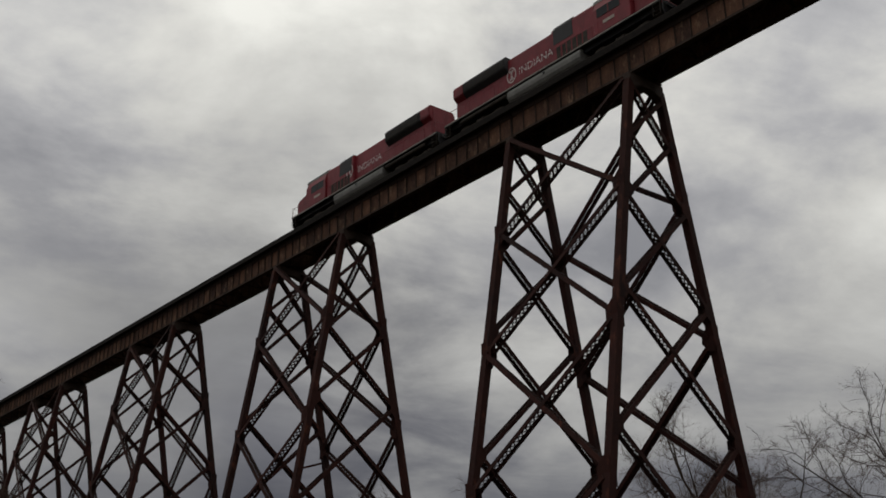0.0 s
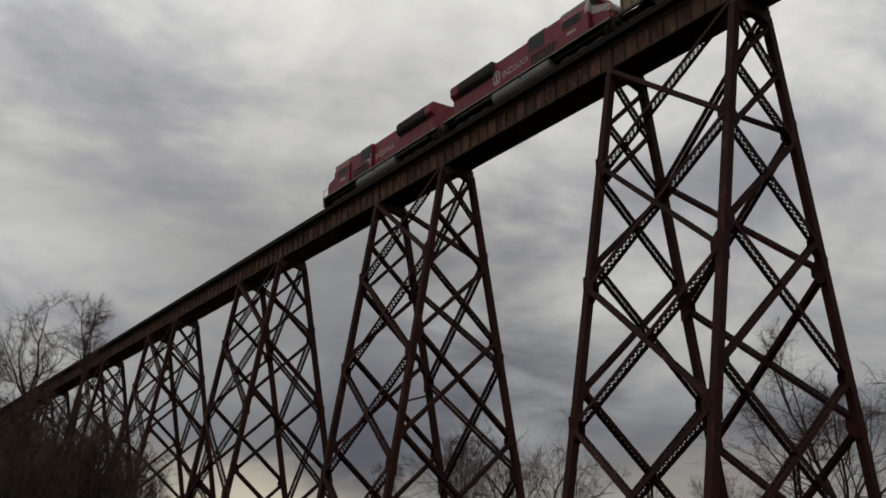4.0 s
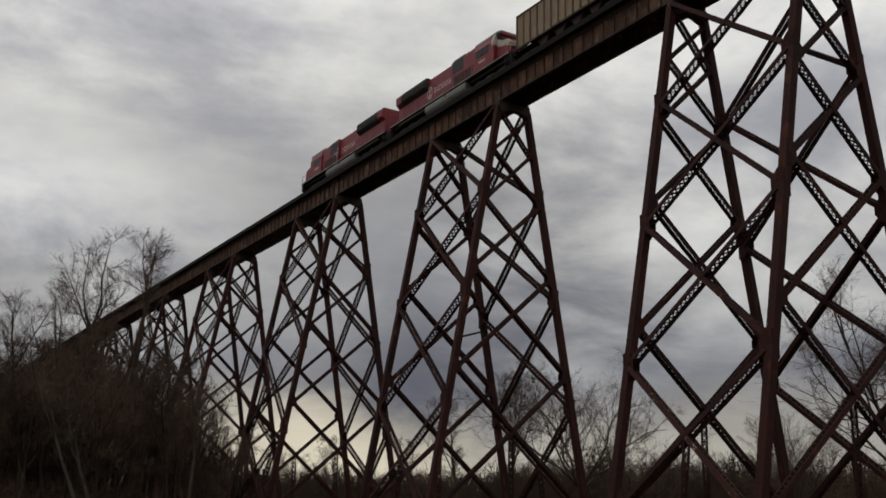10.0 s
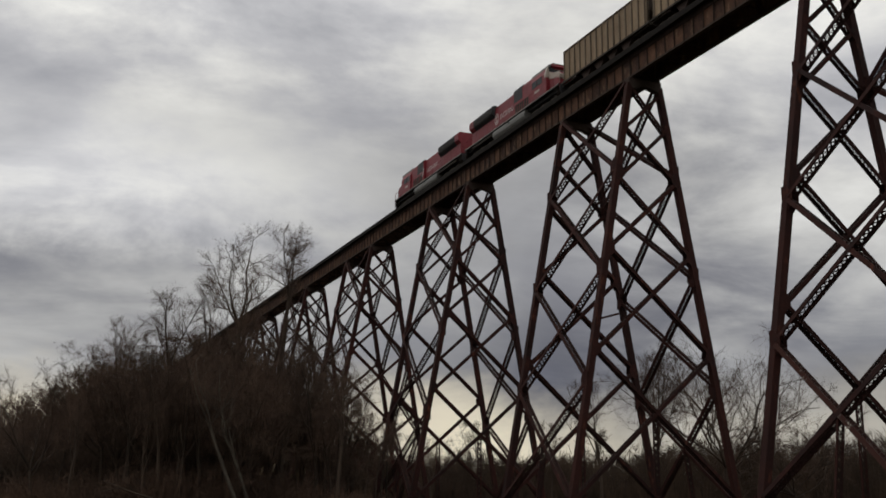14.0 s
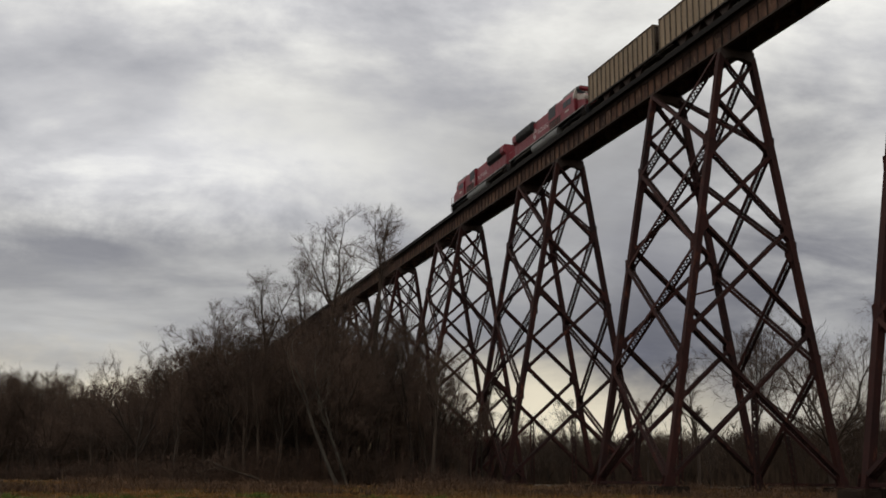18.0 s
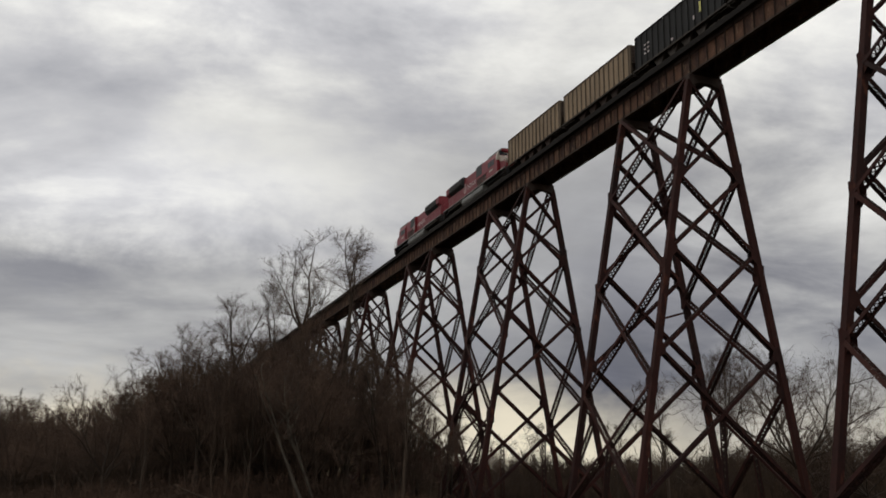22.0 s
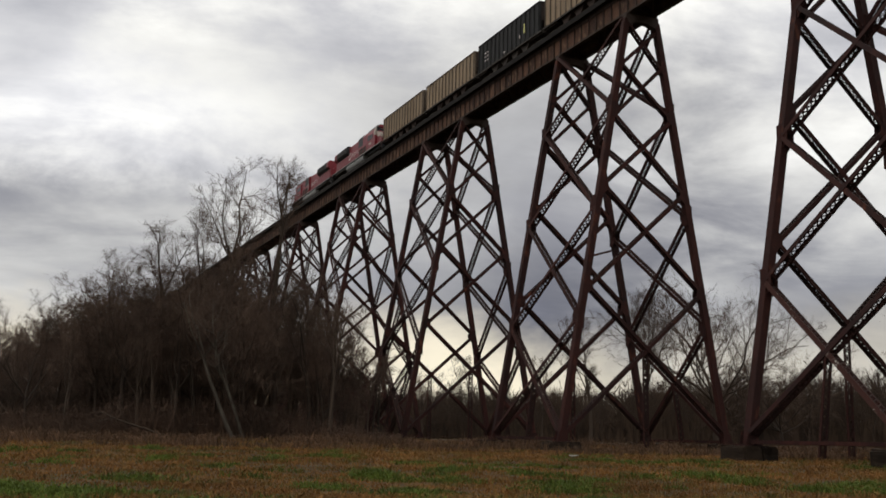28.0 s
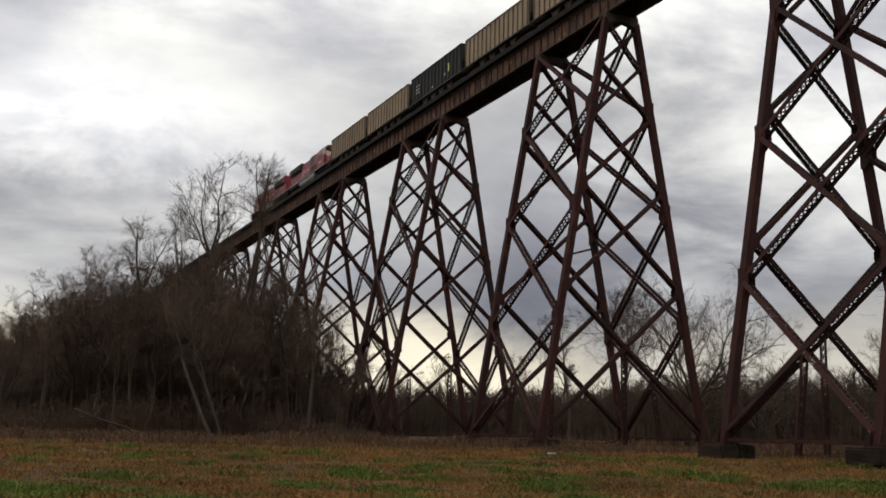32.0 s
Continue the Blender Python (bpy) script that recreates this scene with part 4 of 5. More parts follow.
        part("bay_gate", Geo().box(-1.1, 1.1, y - 0.45, y + 0.45, 0.34, 0.415).mesh("bay_gate", GRIME), c)
    part("centre_sill", Geo().box(-0.25, 0.25, -half - 0.3, half + 0.3, 0.95, 1.345).mesh("centre_sill", GRIME), c)
    # heap of coal just under the rim
    g = Geo()
    nx, ny = 7, 30
    for i in range(nx + 1):
        for j in range(ny + 1):
            u, v = i / nx, j / ny
            edge = min(1, min(u, 1 - u) * 4) * min(1, min(v, 1 - v) * 12)
            g.v.append((-1.43 + 2.86 * u, -half + 0.03 + (2 * half - 0.06) * v, z1 - 0.55 + 0.45 * edge + 0.08 * noise.noise((u * 9, v * 30, 2.0 if black else 0.5))))
    for i in range(nx):
        for j in range(ny):
            a = i * (ny + 1) + j
            g.f.append((a, a + ny + 1, a + ny + 2, a + 1))
    part("coal_load", g.mesh("coal_load", COAL), c, "heap of black coal")
    if black:
        for s in (-1, 1):
            x = s * 1.605
            part("yellow_panel", Geo().box(x - 0.006, x + 0.006, -4.3, -4.0, 2.3, 3.3).mesh("yellow_panel", YELLOW), c, "yellow marking panel")
            part("white_panel", Geo().box(x - 0.006, x + 0.006, -3.2, -3.0, 2.0, 2.4).mesh("white_panel", WHITE), c, "white marking panel")
            g = Geo()
            for i in range(3):
                for j in range(2):
                    g.box(x - 0.006, x + 0.006, 4.6 + j * 0.6, 4.95 + j * 0.6, 2.2 + i * 0.45, 2.36 + i * 0.45)
            part("marking_bars", g.mesh("marking_bars", WHITE), c, "short white bars in two columns")
            part("marking_bars", Geo().box(x - 0.006, x + 0.006, 0.4, 0.7, 1.6, 1.8).mesh("marking_bars", WHITE), c, "short white bar")
    else:
        for s in (-1, 1):
            part("marking_bar", Geo().box(s * 1.478 - 0.005, s * 1.478 + 0.005, 5.05, 5.45, 2.5, 2.75).mesh("marking_bar", GRIME), c, "faint dark bar")
    for y in (-5.9, 5.9):
        build_truck(c, y, (-0.87, 0.87), 0.455, 0.87, CAR_TRUCK, 1)
    return c


lead_engine = build_loco(1, "red diesel locomotive with black radiator leading a coal train")
second_engine = build_loco(-1, "red diesel locomotive with cream nose stripe coupled backwards behind another")
beige = build_car(False, "dusty beige ribbed steel coal hopper coupled in the train")
black = build_car(True, "dull black steel coal hopper with yellow and white marks")
FLEET = [(lead_engine, LOCO / 2, 0), (second_engine, LOCO * 1.5, 180)]
spins = {o.name: (a, r, d) for o, a, r, d in SPINNERS}


def add_cars():
    proto = {False: beige, True: black}
    used = set()
    for i in range(CARS):
        b = i == 2
        if b in used:
            ob = copy_thing(proto[b], Matrix())
            for old, neu in zip(proto[b].children_recursive, ob.children_recursive):
                if old.name in spins:
                    a, r, d = spins[old.name]
                    SPINNERS.append((neu, a, r, d))
        else:
            ob = proto[b]
            used.add(b)
        FLEET.append((ob, LOCO * 2 + CAR * (i + 0.5), 0))


add_cars()

# ---------------------------------------------------------------- bare winter trees
def az_place(az, dist):
    a = radians(az)
    return dist * math.sin(a), dist * math.cos(a)


def turned(d, angle, spin):
    """d bent by an angle away from its line, towards the side that spin names."""
    a = d.orthogonal().normalized()
    b = d.cross(a)
    return (d * math.cos(angle) + (a * math.cos(spin) + b * math.sin(spin)) * math.sin(angle)).normalized()


def limb(rng, p, d, length, r0, r1, n, wild, up):
    """The line of a bough: it wanders and bends towards the light, or droops where up is negative."""
    pts, radii = [p], [r0]
    for i in range(n):
        d = (d + V((rng.gauss(0, wild), rng.gauss(0, wild), rng.gauss(0, wild) + up))).normalized()
        p = p + d * (length / n)
        pts.append(p)
        radii.append(r0 + (r1 - r0) * ((i + 1) / n) ** 0.8)
    return pts, radii


def along(pts, f):
    k = min(int(f * (len(pts) - 1)), len(pts) - 2)
    u = f * (len(pts) - 1) - k
    return pts[k].lerp(pts[k + 1], u), (pts[k + 1] - pts[k]).normalized(), k


def grow(seed, bare=0.25, leaders=4, spread=40, side=7, reach=0.5, up=0.07, lean=0.0, girth=1.0, wild=0.11, fine=4, long=1.0, low=0.12, open_angle=52, thin=1.0):
    """A bare tree about one metre high: a trunk that forks into leaders, with three orders of boughs and fine twigs.
    bare: height of the clear trunk; spread: degrees by which the leaders part; reach: length of the side boughs."""
    rng = random.Random(seed)
    wood, crown = Geo(), Geo()
    r_trunk = 0.0125 * girth
    pts, radii = limb(rng, V((0, 0, -0.012)), V((lean, 0, 1)).normalized(), bare, r_trunk * 1.15, r_trunk * 0.82, 7, 0.035, 0.02)
    radii[0] *= 1.35
    wood.tube(pts, radii, 8, cap=False)
    tops = []
    fork, d0 = pts[-1], (pts[-1] - pts[-2]).normalized()
    for k in range(leaders):
        angle = radians(spread) * (0.15 if k == 0 else rng.uniform(0.55, 1.05))
        d = turned(d0, angle, 2 * math.pi * (k + rng.uniform(-0.3, 0.3)) / max(1, leaders - 1))
        length = (1 - bare) * rng.uniform(0.82, 1.05)
        start = fork if k < 3 else along(pts, rng.uniform(0.72, 1.0))[0]
        p, r = limb(rng, start, d, length, r_trunk * (0.7 if k == 0 else 0.5) * rng.uniform(0.9, 1.1), 0.0015 * thin, 10, wild, up)
        wood.tube(p, r, 6, cap=False)
        tops.append((p, r, length))
    twig = []
    for p1, r1, l1 in tops:
        for k in range(side):
            f = low + (0.97 - low) * (k + rng.random()) / side
            q, d, i = along(p1, f)
            l2 = l1 * reach * (1.12 - 0.75 * f) * rng.uniform(0.7, 1.25)
            p2, r2 = limb(rng, q, turned(d, radians(open_angle) * rng.uniform(0.6, 1.25), rng.uniform(0, 6.283)), l2, min(r1[i] * 0.62, 0.0056 * girth * thin), 0.0010 * thin, 7, wild * 1.25, up * 0.9)
            wood.tube(p2, r2, 4, cap=False)
            for j in range(6):
                g = 0.16 + 0.84 * (j + rng.random()) / 6
                q2, e, i2 = along(p2, min(g, 0.99))
                l3 = max(l2 * 0.62 * (1.1 - 0.6 * g) * rng.uniform(0.6, 1.35), 0.045)
                p3, r3 = limb(rng, q2, turned(e, radians(48) * rng.uniform(0.5, 1.4), rng.uniform(0, 6.283)), l3, min(r2[i2] * 0.6, 0.0019 * thin), 0.0006 * thin, 4, wild * 1.8, up * 0.5)
                crown.tube(p3, r3, 3, cap=False)
                for c, b in zip(p3, p3[1:]):
                    twig.append((c, b, l3))
    # fine twigs, each with a small spray
    nr = np.random.default_rng(seed)
    A = np.repeat(np.array([t[0][:] for t in twig]), fine, axis=0)
    B = np.repeat(np.array([t[1][:] for t in twig]), fine, axis=0)
    size = np.repeat(np.array([0.018 + 0.50 * t[2] for t in twig]), fine)[:, None] * nr.uniform(0.35, 1.0, (len(A), 1)) * long
    b = (B - A) / (np.linalg.norm(B - A, axis=1)[:, None] + 1e-9)
    a = A + (B - A) * nr.random((len(A), 1))
    d = b * 0.72 + nr.normal(size=b.shape) * 0.60 + np.array([0, 0, up])
    d *= size / np.linalg.norm(d, axis=1)[:, None]
    slivers(crown, a, a + d, 0.00050 * thin, nr)
    for k in range(3):
        c = a + d * nr.uniform(0.15, 0.85, (len(a), 1))
        slivers(crown, c, c + d * 0.35 + nr.normal(size=d.shape) * size * 0.28, 0.00038 * thin, nr)
    return wood, crown


def slivers(g, a, b, w, rng):
    """Thin pointed strokes from points a to points b, of half-width w at the foot."""
    d = b - a
    side = np.cross(d, rng.normal(size=d.shape))
    side *= w / (np.linalg.norm(side, axis=1)[:, None] + 1e-9)
    n = len(g.v)
    g.v += [tuple(r) for r in np.stack([a - side, a + side, b], axis=1).reshape(-1, 3).tolist()]
    g.f += [(k, k + 1, k + 2) for k in range(n, n + 3 * len(a), 3)]


def tree_meshes(seed, bark=None, twig=None, **kw):
    """Trunk and crown meshes of a tree one metre high, to be scaled."""
    w, t = grow(seed, **kw)
    top = max(p[2] for p in t.v)
    for g in (w, t):
        g.v = [(x / top, y / top, z / top) for x, y, z in g.v]
    return w.mesh("trunk", bark or BARK, True), t.mesh("crown", twig or TWIG)


def plant(meshes, x, y, turn, size, label, group=""):
    """size: its height in metres."""
    ob = thing("bare_tree", pose(x, y, ground_z(x, y), 0, 0, turn) @ Matrix.Diagonal((size, size, size, 1)), label, "tree", group)
    part("trunk", meshes[0], ob)
    part("crown", meshes[1], ob)
    return ob


SKYLINE = ((-16, 11.5), (1, 12.0), (4, 13.5), (5.1, 15), (6.9, 18), (8.5, 18), (10.5, 19), (13, 19), (15.0, 17.5), (16.4, 13.5), (17.6, 10), (20.0, 6.5), (21.5, 4.5))


def skyline(az):
    """Height of the wood's top at 115 m."""
    for (a0, h0), (a1, h1) in zip(SKYLINE, SKYLINE[1:]):
        if az <= a1:
            return h0 + (h1 - h0) * max(0.0, (az - a0) / (a1 - a0))
    return 4.0


def plant_trees():
    rng = random.Random(5)
    kinds = [tree_meshes(11, bare=0.30, leaders=4, spread=38, side=8), tree_meshes(12, bare=0.24, leaders=5, spread=52, side=7),
             tree_meshes(13, bare=0.36, leaders=3, spread=26, side=9, reach=0.42), tree_meshes(14, bare=0.32, leaders=4, spread=42, lean=0.12),
             tree_meshes(15, bare=0.20, leaders=7, spread=50, side=8)]
    upright = tree_meshes(20, bare=0.42, leaders=6, spread=30, side=8, reach=0.42, up=0.13, wild=0.07, low=0.2)
    broad = tree_meshes(21, bare=0.24, leaders=8, spread=54, side=9, reach=0.58, up=0.03, girth=1.2, wild=0.12, fine=3)
    sparse = tree_meshes(25, bare=0.30, leaders=7, spread=64, side=7, reach=0.55, up=0.07, girth=1.15, wild=0.12, fine=4)
    wide_low = tree_meshes(24, bare=0.16, leaders=7, spread=72, side=7, reach=0.5, up=0.06)
    slim = tree_meshes(22, bare=0.30, leaders=3, spread=16, side=9, reach=0.32, up=0.10)
    dome = tree_meshes(23, bare=0.16, leaders=10, spread=70, side=9, reach=0.5, up=0.06)
    dense = tree_meshes(28, bare=0.42, leaders=9, spread=52, side=9, reach=0.5, up=0.03, fine=6)
    poles = [tree_meshes(41, bare=0.40, leaders=2, spread=18, side=8, reach=0.36, up=0.08), tree_meshes(42, bare=0.46, leaders=3, spread=24, side=6, reach=0.36, lean=0.06, up=0.08), slim]
    fan = tree_meshes(26, bare=0.66, leaders=5, spread=44, side=8, reach=0.5, up=0.10, lean=-0.03, girth=0.8, long=0.8, thin=0.6)
    fan_slim = tree_meshes(27, bare=0.68, leaders=3, spread=16, side=9, reach=0.34, up=0.09, girth=0.75, long=0.8, thin=0.6)
    arching = tree_meshes(29, bare=0.62, leaders=4, spread=36, side=6, reach=0.5, up=0.02, girth=0.8, thin=0.7)
    # the wood at the field's edge before the far end of the bridge
    woods = "trees of the wood by the field"
    lab = "bare grey-brown winter tree in the crowded wood edge"
    for i in range(230):
        az = rng.uniform(-14, 19.3)
        near = 103 if az > 4 else 103 + (4 - az) * 5
        d = near + (rng.random() ** 1.4) * 80
        if az > 15:
            d = rng.uniform(105, 138)
        x, y = az_place(az, d)
        if abs(x - AXIS) < 11 or (az > 13.0 and i % 3):
            continue
        h = min(skyline(az) * d / 115, 23) * rng.uniform(0.66, 1.0)
        plant(rng.choice(kinds), x, y, rng.uniform(0, 360), h, lab, woods)
    # slender trees before towers five to seven
    for i in range(46):
        az = rng.uniform(10.0, 20.5)
        x, y = az_place(az, rng.uniform(103, 132))
        plant(rng.choice(poles), x, y, rng.uniform(0, 360), (skyline(az) + 4.5 * smooth(14.5, 17.5, az)) * rng.uniform(0.75, 1.12), "slender bare tree with upright branches in the wood edge", woods)
    # tall trees standing above the deck line, a dense crown and others at the edge
    for meshes, az, d, h, turn, label in (
            (fan, 12.1, 118, 32.3, -12, "tall forked bare tree rising above the bridge deck"),
            (fan_slim, 13.9, 121, 33.0, 200, "tall forked bare tree rising above the bridge deck"),
            (arching, 11.1, 119, 25.2, -10, "tall bare tree with arching limbs beside the deck"),
            (arching, 8.7, 113, 24.0, 60, "slim dark bare tree above the wood edge"),
            (dense, 6.9, 108, 18.6, 70, "dense round-crowned bare tree at the wood edge"),
            (dense, 5.5, 112, 15.6, 200, "dense round-crowned bare tree at the wood edge"),
            (kinds[1], 2.3, 112, 14.6, 20, "bare spreading tree above the wood edge")):
        x, y = az_place(az, d)
        plant(meshes, x, y, turn, h, label, woods)
    # pale sycamores leaning at the edge of the wood
    pale1 = tree_meshes(31, PALE_BARK, bare=0.56, leaders=3, spread=40, side=5, lean=-0.52, girth=0.95, fine=4)
    pale2 = tree_meshes(33, PALE_BARK, bare=0.42, leaders=4, spread=42, side=5, lean=-0.28, girth=0.9, wild=0.16, fine=4)
    x, y = az_place(12.6, 100)
    plant(pale1, x, y, -12, 15.0, "pale-barked sycamore leaning over at the wood edge")
    x, y = az_place(13.1, 101)
    plant(pale2, x, y, -12, 14.0, "pale-barked sycamore with crooked limbs at the wood edge")
    # single trees beyond the bridge
    beyond = "single trees beyond the bridge"
    for meshes, az, d, h, turn, label in (
            (slim, 31.6, 172, 20.9, 0, "thin bare tree seen beyond the trestle"),
            (upright, 34.3, 150, 24.4, 60, "upright bare tree with a rounded crown beyond the trestle"),
            (broad, 38.1, 140, 24.3, 20, "broad spreading bare tree beyond the trestle"),
            (wide_low, 41.4, 150, 15.8, 130, "low spreading bare tree beyond the trestle"),
            (dome, 49.1, 165, 19.0, 50, "dense dome-shaped bare tree beyond the trestle"),
            (sparse, 54.5, 98, 25.2, 70, "broad spreading bare tree beyond the trestle"),
            (wide_low, 60.4, 118, 18.5, 30, "spreading bare tree beyond the trestle"),
            (broad, 65.6, 104, 27.0, 0, "tall dense bare tree beyond the trestle"),
            (kinds[0], 66.5, 140, 22.0, 0, "bare tree beyond the trestle"),
            (kinds[0], 22.6, 190, 13.6, 0, "small bare tree beyond the trestle"),
            (slim, 25.2, 200, 16.5, 0, "small bare tree beyond the trestle"),
            (slim, 29.0, 190, 15.4, 70, "small bare tree beyond the trestle")):
        x, y = az_place(az, d)
        plant(meshes, x, y, turn, h, label, beyond)
    # front row of the far wood
    # same trees in a darker tone that paints in the shade of thick woods
    shaded = [tree_meshes(51 + k, FAR_TWIG, FAR_TWIG, bare=0.2, leaders=4, spread=42, side=6, fine=5, long=1.3) for k in range(3)]
    for i in range(120):
        az = rng.uniform(19, 68)
        x, y = az_place(az, rng.uniform(205, 270))
        if abs(x - AXIS) < 12:
            continue
        plant(rng.choice(shaded), x, y, rng.uniform(0, 360), rng.uniform(8.0, 12.5) * (1.0 + 0.3 * smooth(27, 40, az)), "small bare brown tree in the far wood", "trees of the far wood")


def build_brush():
    """Tangled shrubs that close the foot of the wood: stems, boughs and fine twigs."""
    rng = np.random.default_rng(8)
    g = Geo()
    foot, tall = [], []
    while len(foot) < 6500:
        az = rng.uniform(-14, 21.5)
        near = 101 if az > 4 else 101 + (4 - az) * 5
        x, y = az_place(az, near + rng.random() ** 2 * 60)
        if abs(x - AXIS) < 8:
            continue
        foot.append((x, y, ground_z(x, y) - 0.1))
        tall.append(rng.uniform(0.07, 0.24) * skyline(az) * rng.uniform(0.5, 1.2))
    foot, tall = np.array(foot), np.array(tall)[:, None]
    lean = rng.normal(size=foot.shape) * np.array([0.28, 0.28, 0.0]) + np.array([0, 0, 1.0])
    tip = foot + lean * tall
    slivers(g, foot, tip, rng.uniform(0.03, 0.07, (len(foot), 1)), rng)
    for k in range(5):
        f = rng.uniform(0.15, 0.85, (len(foot), 1))
        a = foot + (tip - foot) * f
        out = rng.normal(size=foot.shape) * np.array([1, 1, 0.45]) + np.array([0, 0, 0.75])
        b = a + out * tall * 0.24
        slivers(g, a, b, 0.024, rng)
        for q in range(4):
            c = a + (b - a) * rng.uniform(0.2, 1.0, (len(foot), 1))
            slivers(g, c, c + (rng.normal(size=foot.shape) + np.array([0, 0, 0.35])) * tall * 0.09, 0.014, rng)
    thing("brush", Matrix(), "dense tangle of dead brown brush at the foot of the wood", "brush", kind="stuff", mesh=g.mesh("brush", BRUSH))


def build_far_woods():
    """Bare woods round the field, far off."""
    rng = random.Random(9)
    g = Geo()
    for i in range(3800):
        az = rng.uniform(17, 66) if i % 8 > 3 else rng.uniform(-22, 17) if i % 8 else rng.uniform(66, 338)
        d = rng.uniform(230, 330)
        if -16 < az < 19.5:
            d = rng.uniform(175, 260)
        x, y = az_place(az, d)
        if abs(x - AXIS) < 10 and y > 0:
            continue
        h = rng.uniform(8, 12.0) * ((1.0 + 0.35 * smooth(27, 40, az)) if az > 20 else 1.15)
        z = ground_z(x, y)
        p = V((x, y, z))
        across = V((math.cos(radians(az)), -math.sin(radians(az)), 0))

        def spike(a, b, w):
            n = len(g.v)
            g.v.extend([tuple(a - across * w), tuple(a + across * w), tuple(b + across * w * 0.15), tuple(b - across * w * 0.15)])
            g.f.append((n, n + 1, n + 2, n + 3))
        spike(p, p + V((rng.uniform(-1, 1), 0, h)), rng.uniform(0.14, 0.3))
        for k in range(14):
            q = p + across * rng.uniform(-3, 3)
            spike(q, q + across * rng.uniform(-1.5, 1.5) + V((0, 0, h * rng.uniform(0.15, 0.55))), rng.uniform(0.15, 0.5))
        for k in range(26):
            f = rng.uniform(0.12, 0.97)
            a = p + V((0, 0, h * f))
            ln = h * (0.34 - 0.22 * f) * rng.uniform(0.6, 1.4)
            b = a + across * (rng.uniform(-1, 1) * ln) + V((rng.uniform(-1, 1), rng.uniform(-1, 1), 0)) * ln * 0.5 + V((0, 0, ln * rng.uniform(0.4, 1.1)))
            spike(a, b, 0.08)
            for q in range(2):
                c = a.lerp(b, rng.uniform(0.3, 0.9))
                spike(c, c + across * rng.uniform(-1.2, 1.2) + V((0, 0, rng.uniform(0.3, 1.6))), 0.05)
    thing("far_woods", Matrix(), "band of distant bare brown winter woods", "woods", kind="stuff", mesh=g.mesh("far_woods", FAR_TWIG))


def blades(name, count, place, material, label, height, seed, each=9, spread=0.22):
    """Tufts of bent blades; place(rng) gives a tuft's spot and size."""
    rng = random.Random(seed)
    foot, tall = [], []
    tries = 0
    while count > 0 and tries < 400000:
        tries += 1
        spot = place(rng)
        if spot is None:
            continue
        count -= 1
        x, y, k = spot
        foot.append((x, y, ground_z(x, y) - 0.02))
        tall.append(rng.uniform(*height) * k)
    nr = np.random.default_rng(seed)
    foot, tall = np.repeat(np.array(foot), each, axis=0), np.repeat(np.array(tall), each)[:, None]
    foot = foot + nr.normal(size=foot.shape) * np.array([spread, spread, 0.0])
    h = tall * nr.uniform(0.45, 1.1, tall.shape)
    bend = nr.normal(size=foot.shape) * np.array([1, 1, 0]) * h
    mid = foot + bend * 0.22 + np.array([0, 0, 1.0]) * h * 0.62
    tip = foot + bend * 0.75 + np.array([0, 0, 1.0]) * h * nr.uniform(0.6, 1.0, tall.shape)
    turn = nr.uniform(0, 3.14, (len(foot), 1))
    w = nr.uniform(0.006, 0.013, (len(foot), 1)) * (1 + np.linalg.norm(foot[:, :2], axis=1)[:, None] / 60)
    side = np.hstack([np.cos(turn), np.sin(turn), np.zeros_like(turn)]) * w
    g = Geo()
    g.v = [tuple(r) for r in np.stack([foot - side, foot + side, mid + side * 0.7, mid - side * 0.7, tip], axis=1).reshape(-1, 3).tolist()]
    for k in range(0, len(g.v), 5):
        g.f += [(k, k + 1, k + 2, k + 3), (k + 3, k + 2, k + 4)]
    thing(name, Matrix(), label, "grass", kind="stuff", mesh=g.mesh(name, material))


def patch(x, y):
    return 0.65 * noise.noise((x * 0.2, y * 0.12, 5.0)) + 0.65 * noise.noise((x * 0.5, y * 0.3, 9.0))


def dry_spot(rng):
    az, d = rng.uniform(-4, 62), 20 + 88 * rng.random() ** 1.35
    x, y = az_place(az, d)
    clump = 0.7 + 1.0 * max(0.0, noise.noise((x * 0.5, y * 0.5, 2.0)))
    if patch(x, y) > 0.2 and d < 66:
        clump *= 0.6
    return x, y, (1.0 if d > 45 else 0.85) * clump * (0.7 + 0.5 * rng.random())


def green_spot(rng):
    az, d = rng.uniform(-4, 62), 19 + 50 * rng.random() ** 1.2
    x, y = az_place(az, d)
    clump = noise.noise((x * 0.42, y * 0.3, 7.7))
    if patch(x, y) * 0.7 + 0.9 * clump < 0.25 + rng.uniform(0, 0.12) - (0.12 if d < 42 else 0):
        return None
    return x, y, 0.6 + 1.7 * max(0.0, clump)


def weed_spot(rng):
    az, d = rng.uniform(-6, 62), rng.uniform(74, 106)
    x, y = az_place(az, d)
    if noise.noise((x * 0.12, y * 0.12, 4.0)) < rng.uniform(-0.3, 0.25):
        return None
    return x, y, 0.6 + 0.8 * rng.random()


def build_grass():
    blades("weeds", 9000, weed_spot, WEEDS, "tall dead brown weeds along the foot of wood and towers", (0.35, 1.0), 43, 5, 0.15)
    blades("dry_grass", 52000, dry_spot, DRY_GRASS, "tall dry orange-brown grass over the field", (0.10, 0.36), 41, 7, 0.26)
    blades("green_grass", 7000, green_spot, GREEN_GRASS, "patches of short green grass in the field", (0.12, 0.30), 42, 10, 0.18)


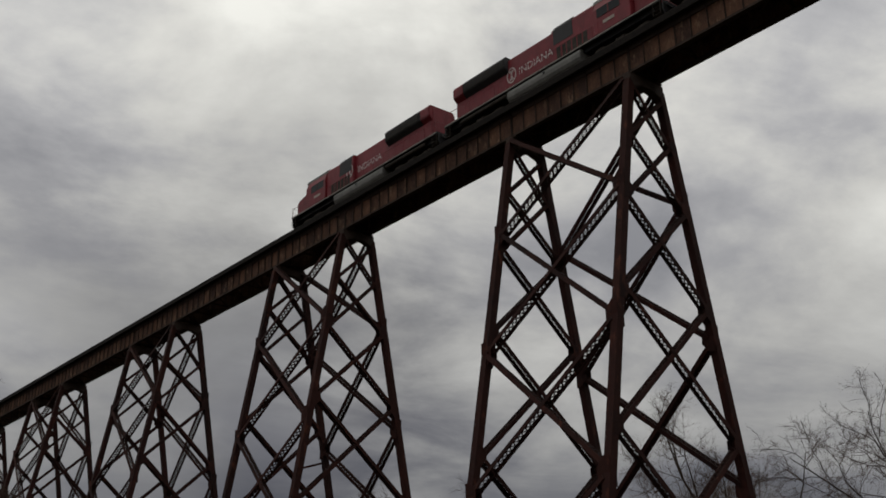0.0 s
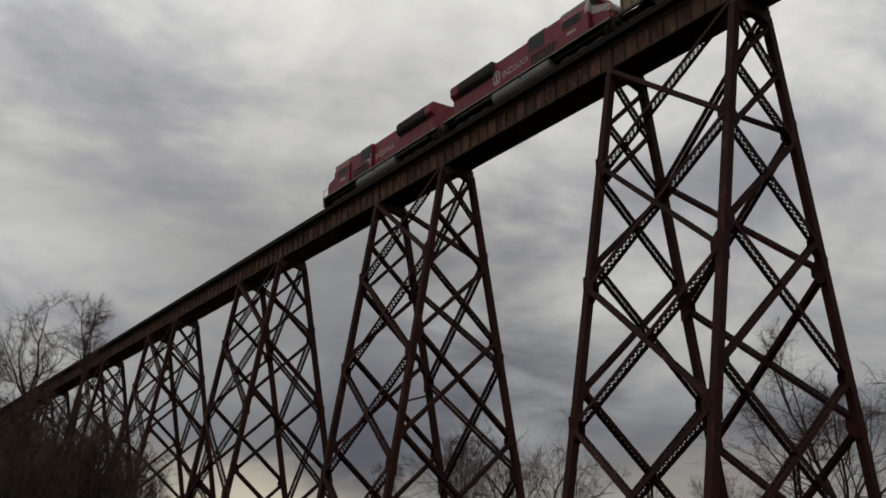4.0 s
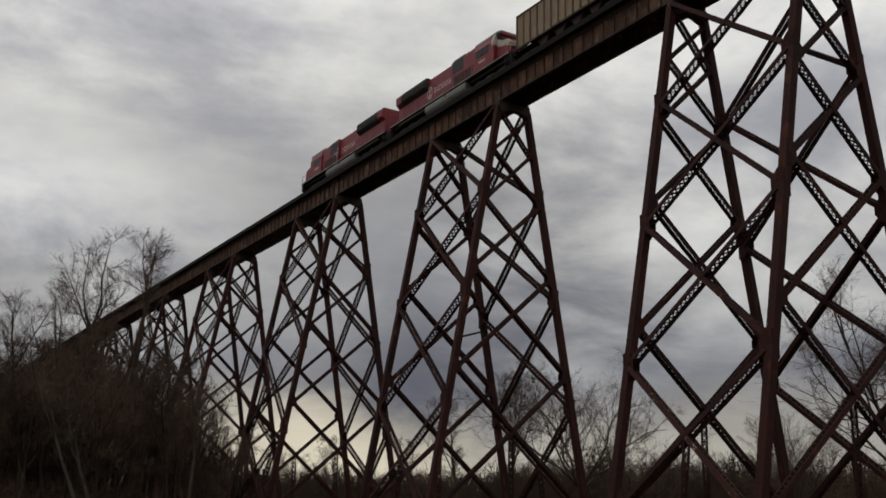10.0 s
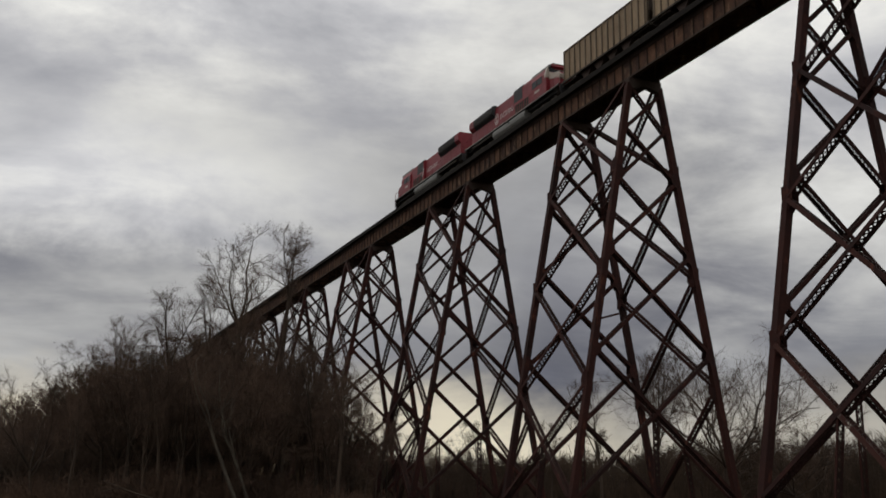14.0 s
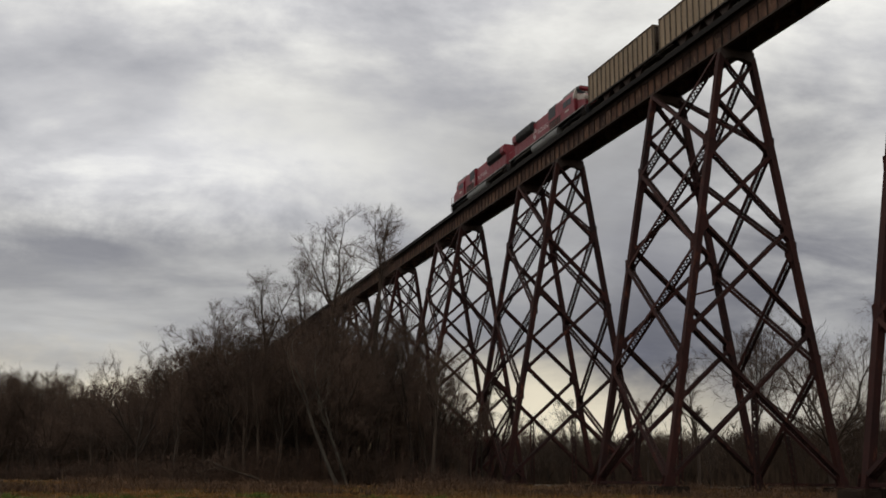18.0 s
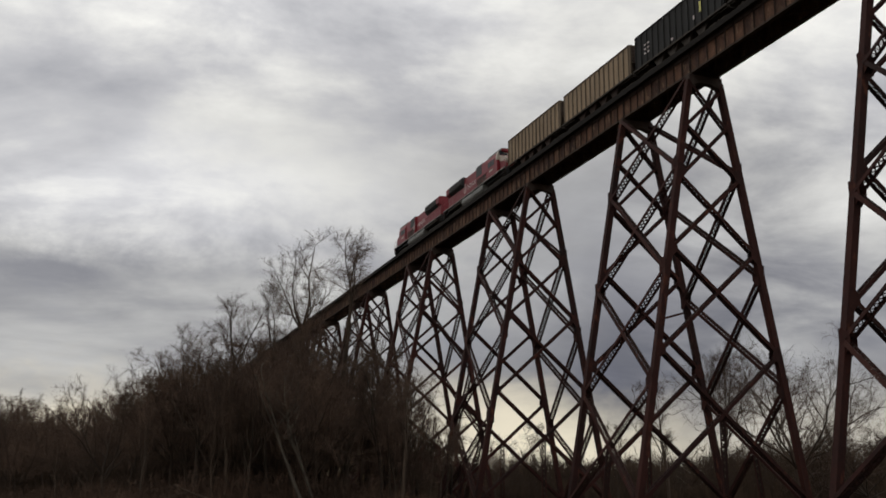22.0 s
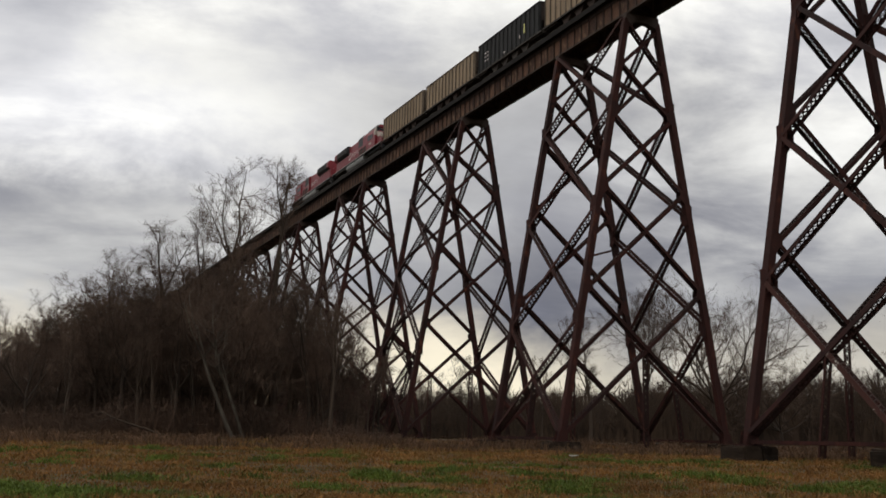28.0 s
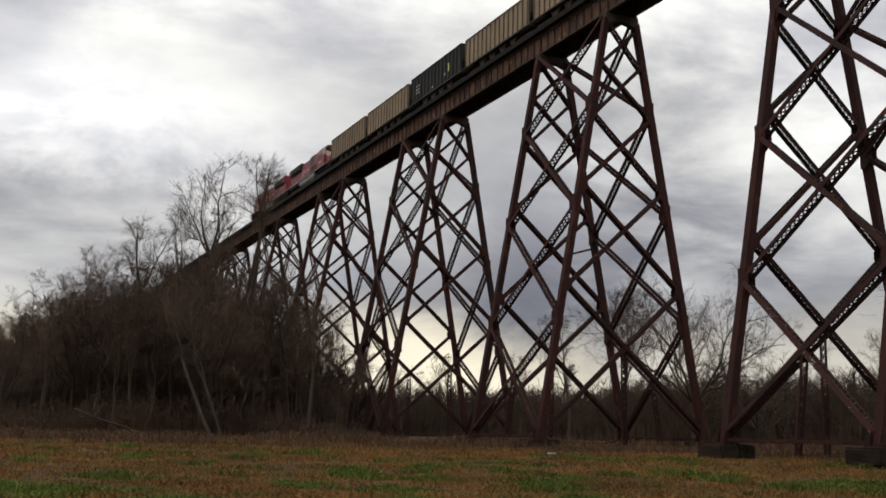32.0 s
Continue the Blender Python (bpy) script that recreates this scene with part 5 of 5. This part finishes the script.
def build_litter():
    x, y = az_place(7.2, 99)
    z = ground_z(x, y)
    g = Geo().tube([V((3.2, 0, 0.1)), V((1.6, 0.1, 0.75)), V((-0.5, 0.2, 1.35)), V((-2.6, 0.1, 2.2))], [0.11, 0.1, 0.08, 0.04], 7)
    g.tube([V((0.2, 0.15, 1.15)), V((-0.6, 0.2, 2.0)), V((-1.0, 0.2, 2.9))], [0.05, 0.04, 0.02], 5)
    g.tube([V((-1.2, 0.15, 1.6)), V((-2.2, 0.1, 1.4)), V((-3.4, 0.0, 1.0))], [0.05, 0.04, 0.02], 5)
    thing("fallen_branch", pose(x, y, z), "pale fallen branch lying at the wood edge", "branch", mesh=g.mesh("fallen_branch", BARK, True))
    x, y = az_place(30.7, 66)
    g = Geo()
    for i in range(9):
        for j in range(4):
            g.v.append((-0.3 + 0.6 * i / 8, -0.25 + 0.5 * j / 3, 0.03 + 0.08 * noise.noise((i * 0.9, j * 0.9, 3.3)) + 0.04 * (i % 2)))
    for i in range(8):
        for j in range(3):
            a = i * 4 + j
            g.f.append((a, a + 4, a + 5, a + 1))
    ob = thing("plastic_sheet", pose(x, y, ground_z(x, y) + 0.1, 4, 0, -30), "crumpled pale sheet lying in the grass", "litter", mesh=g.mesh("plastic_sheet", RUBBISH, True))


plant_trees()
build_litter()
build_brush()
build_far_woods()
build_grass()
build_piers()


# ---------------------------------------------------------------- what moves
# seconds, and how far along the bridge the leading coupler is
RUN = ((0.0, 85.4), (3.5, 98.65), (8.0, 115.0), (15.5, 142.2), (19.0, 155.1), (25.5, 178.6), (29.0, 191.4), (32.0, 202.0))


def head_at(t):
    for (t0, a), (t1, b) in zip(RUN, RUN[1:]):
        if t <= t1 + 1e-6:
            return a + (b - a) * (t - t0) / (t1 - t0)
    return RUN[-1][1]


def motions():
    for ob, back, turn in FLEET:
        walk(ob, [(t, pose(AXIS, y - back, RAIL_TOP, 0, 0, turn)) for t, y in RUN])
    steps = [i * 0.16 for i in range(201)]
    for w, a, r, d in SPINNERS:
        walk(w, [(t, pose(0, a, r, -d * math.degrees((head_at(t) - RUN[0][1]) / r))) for t in steps])


motions()
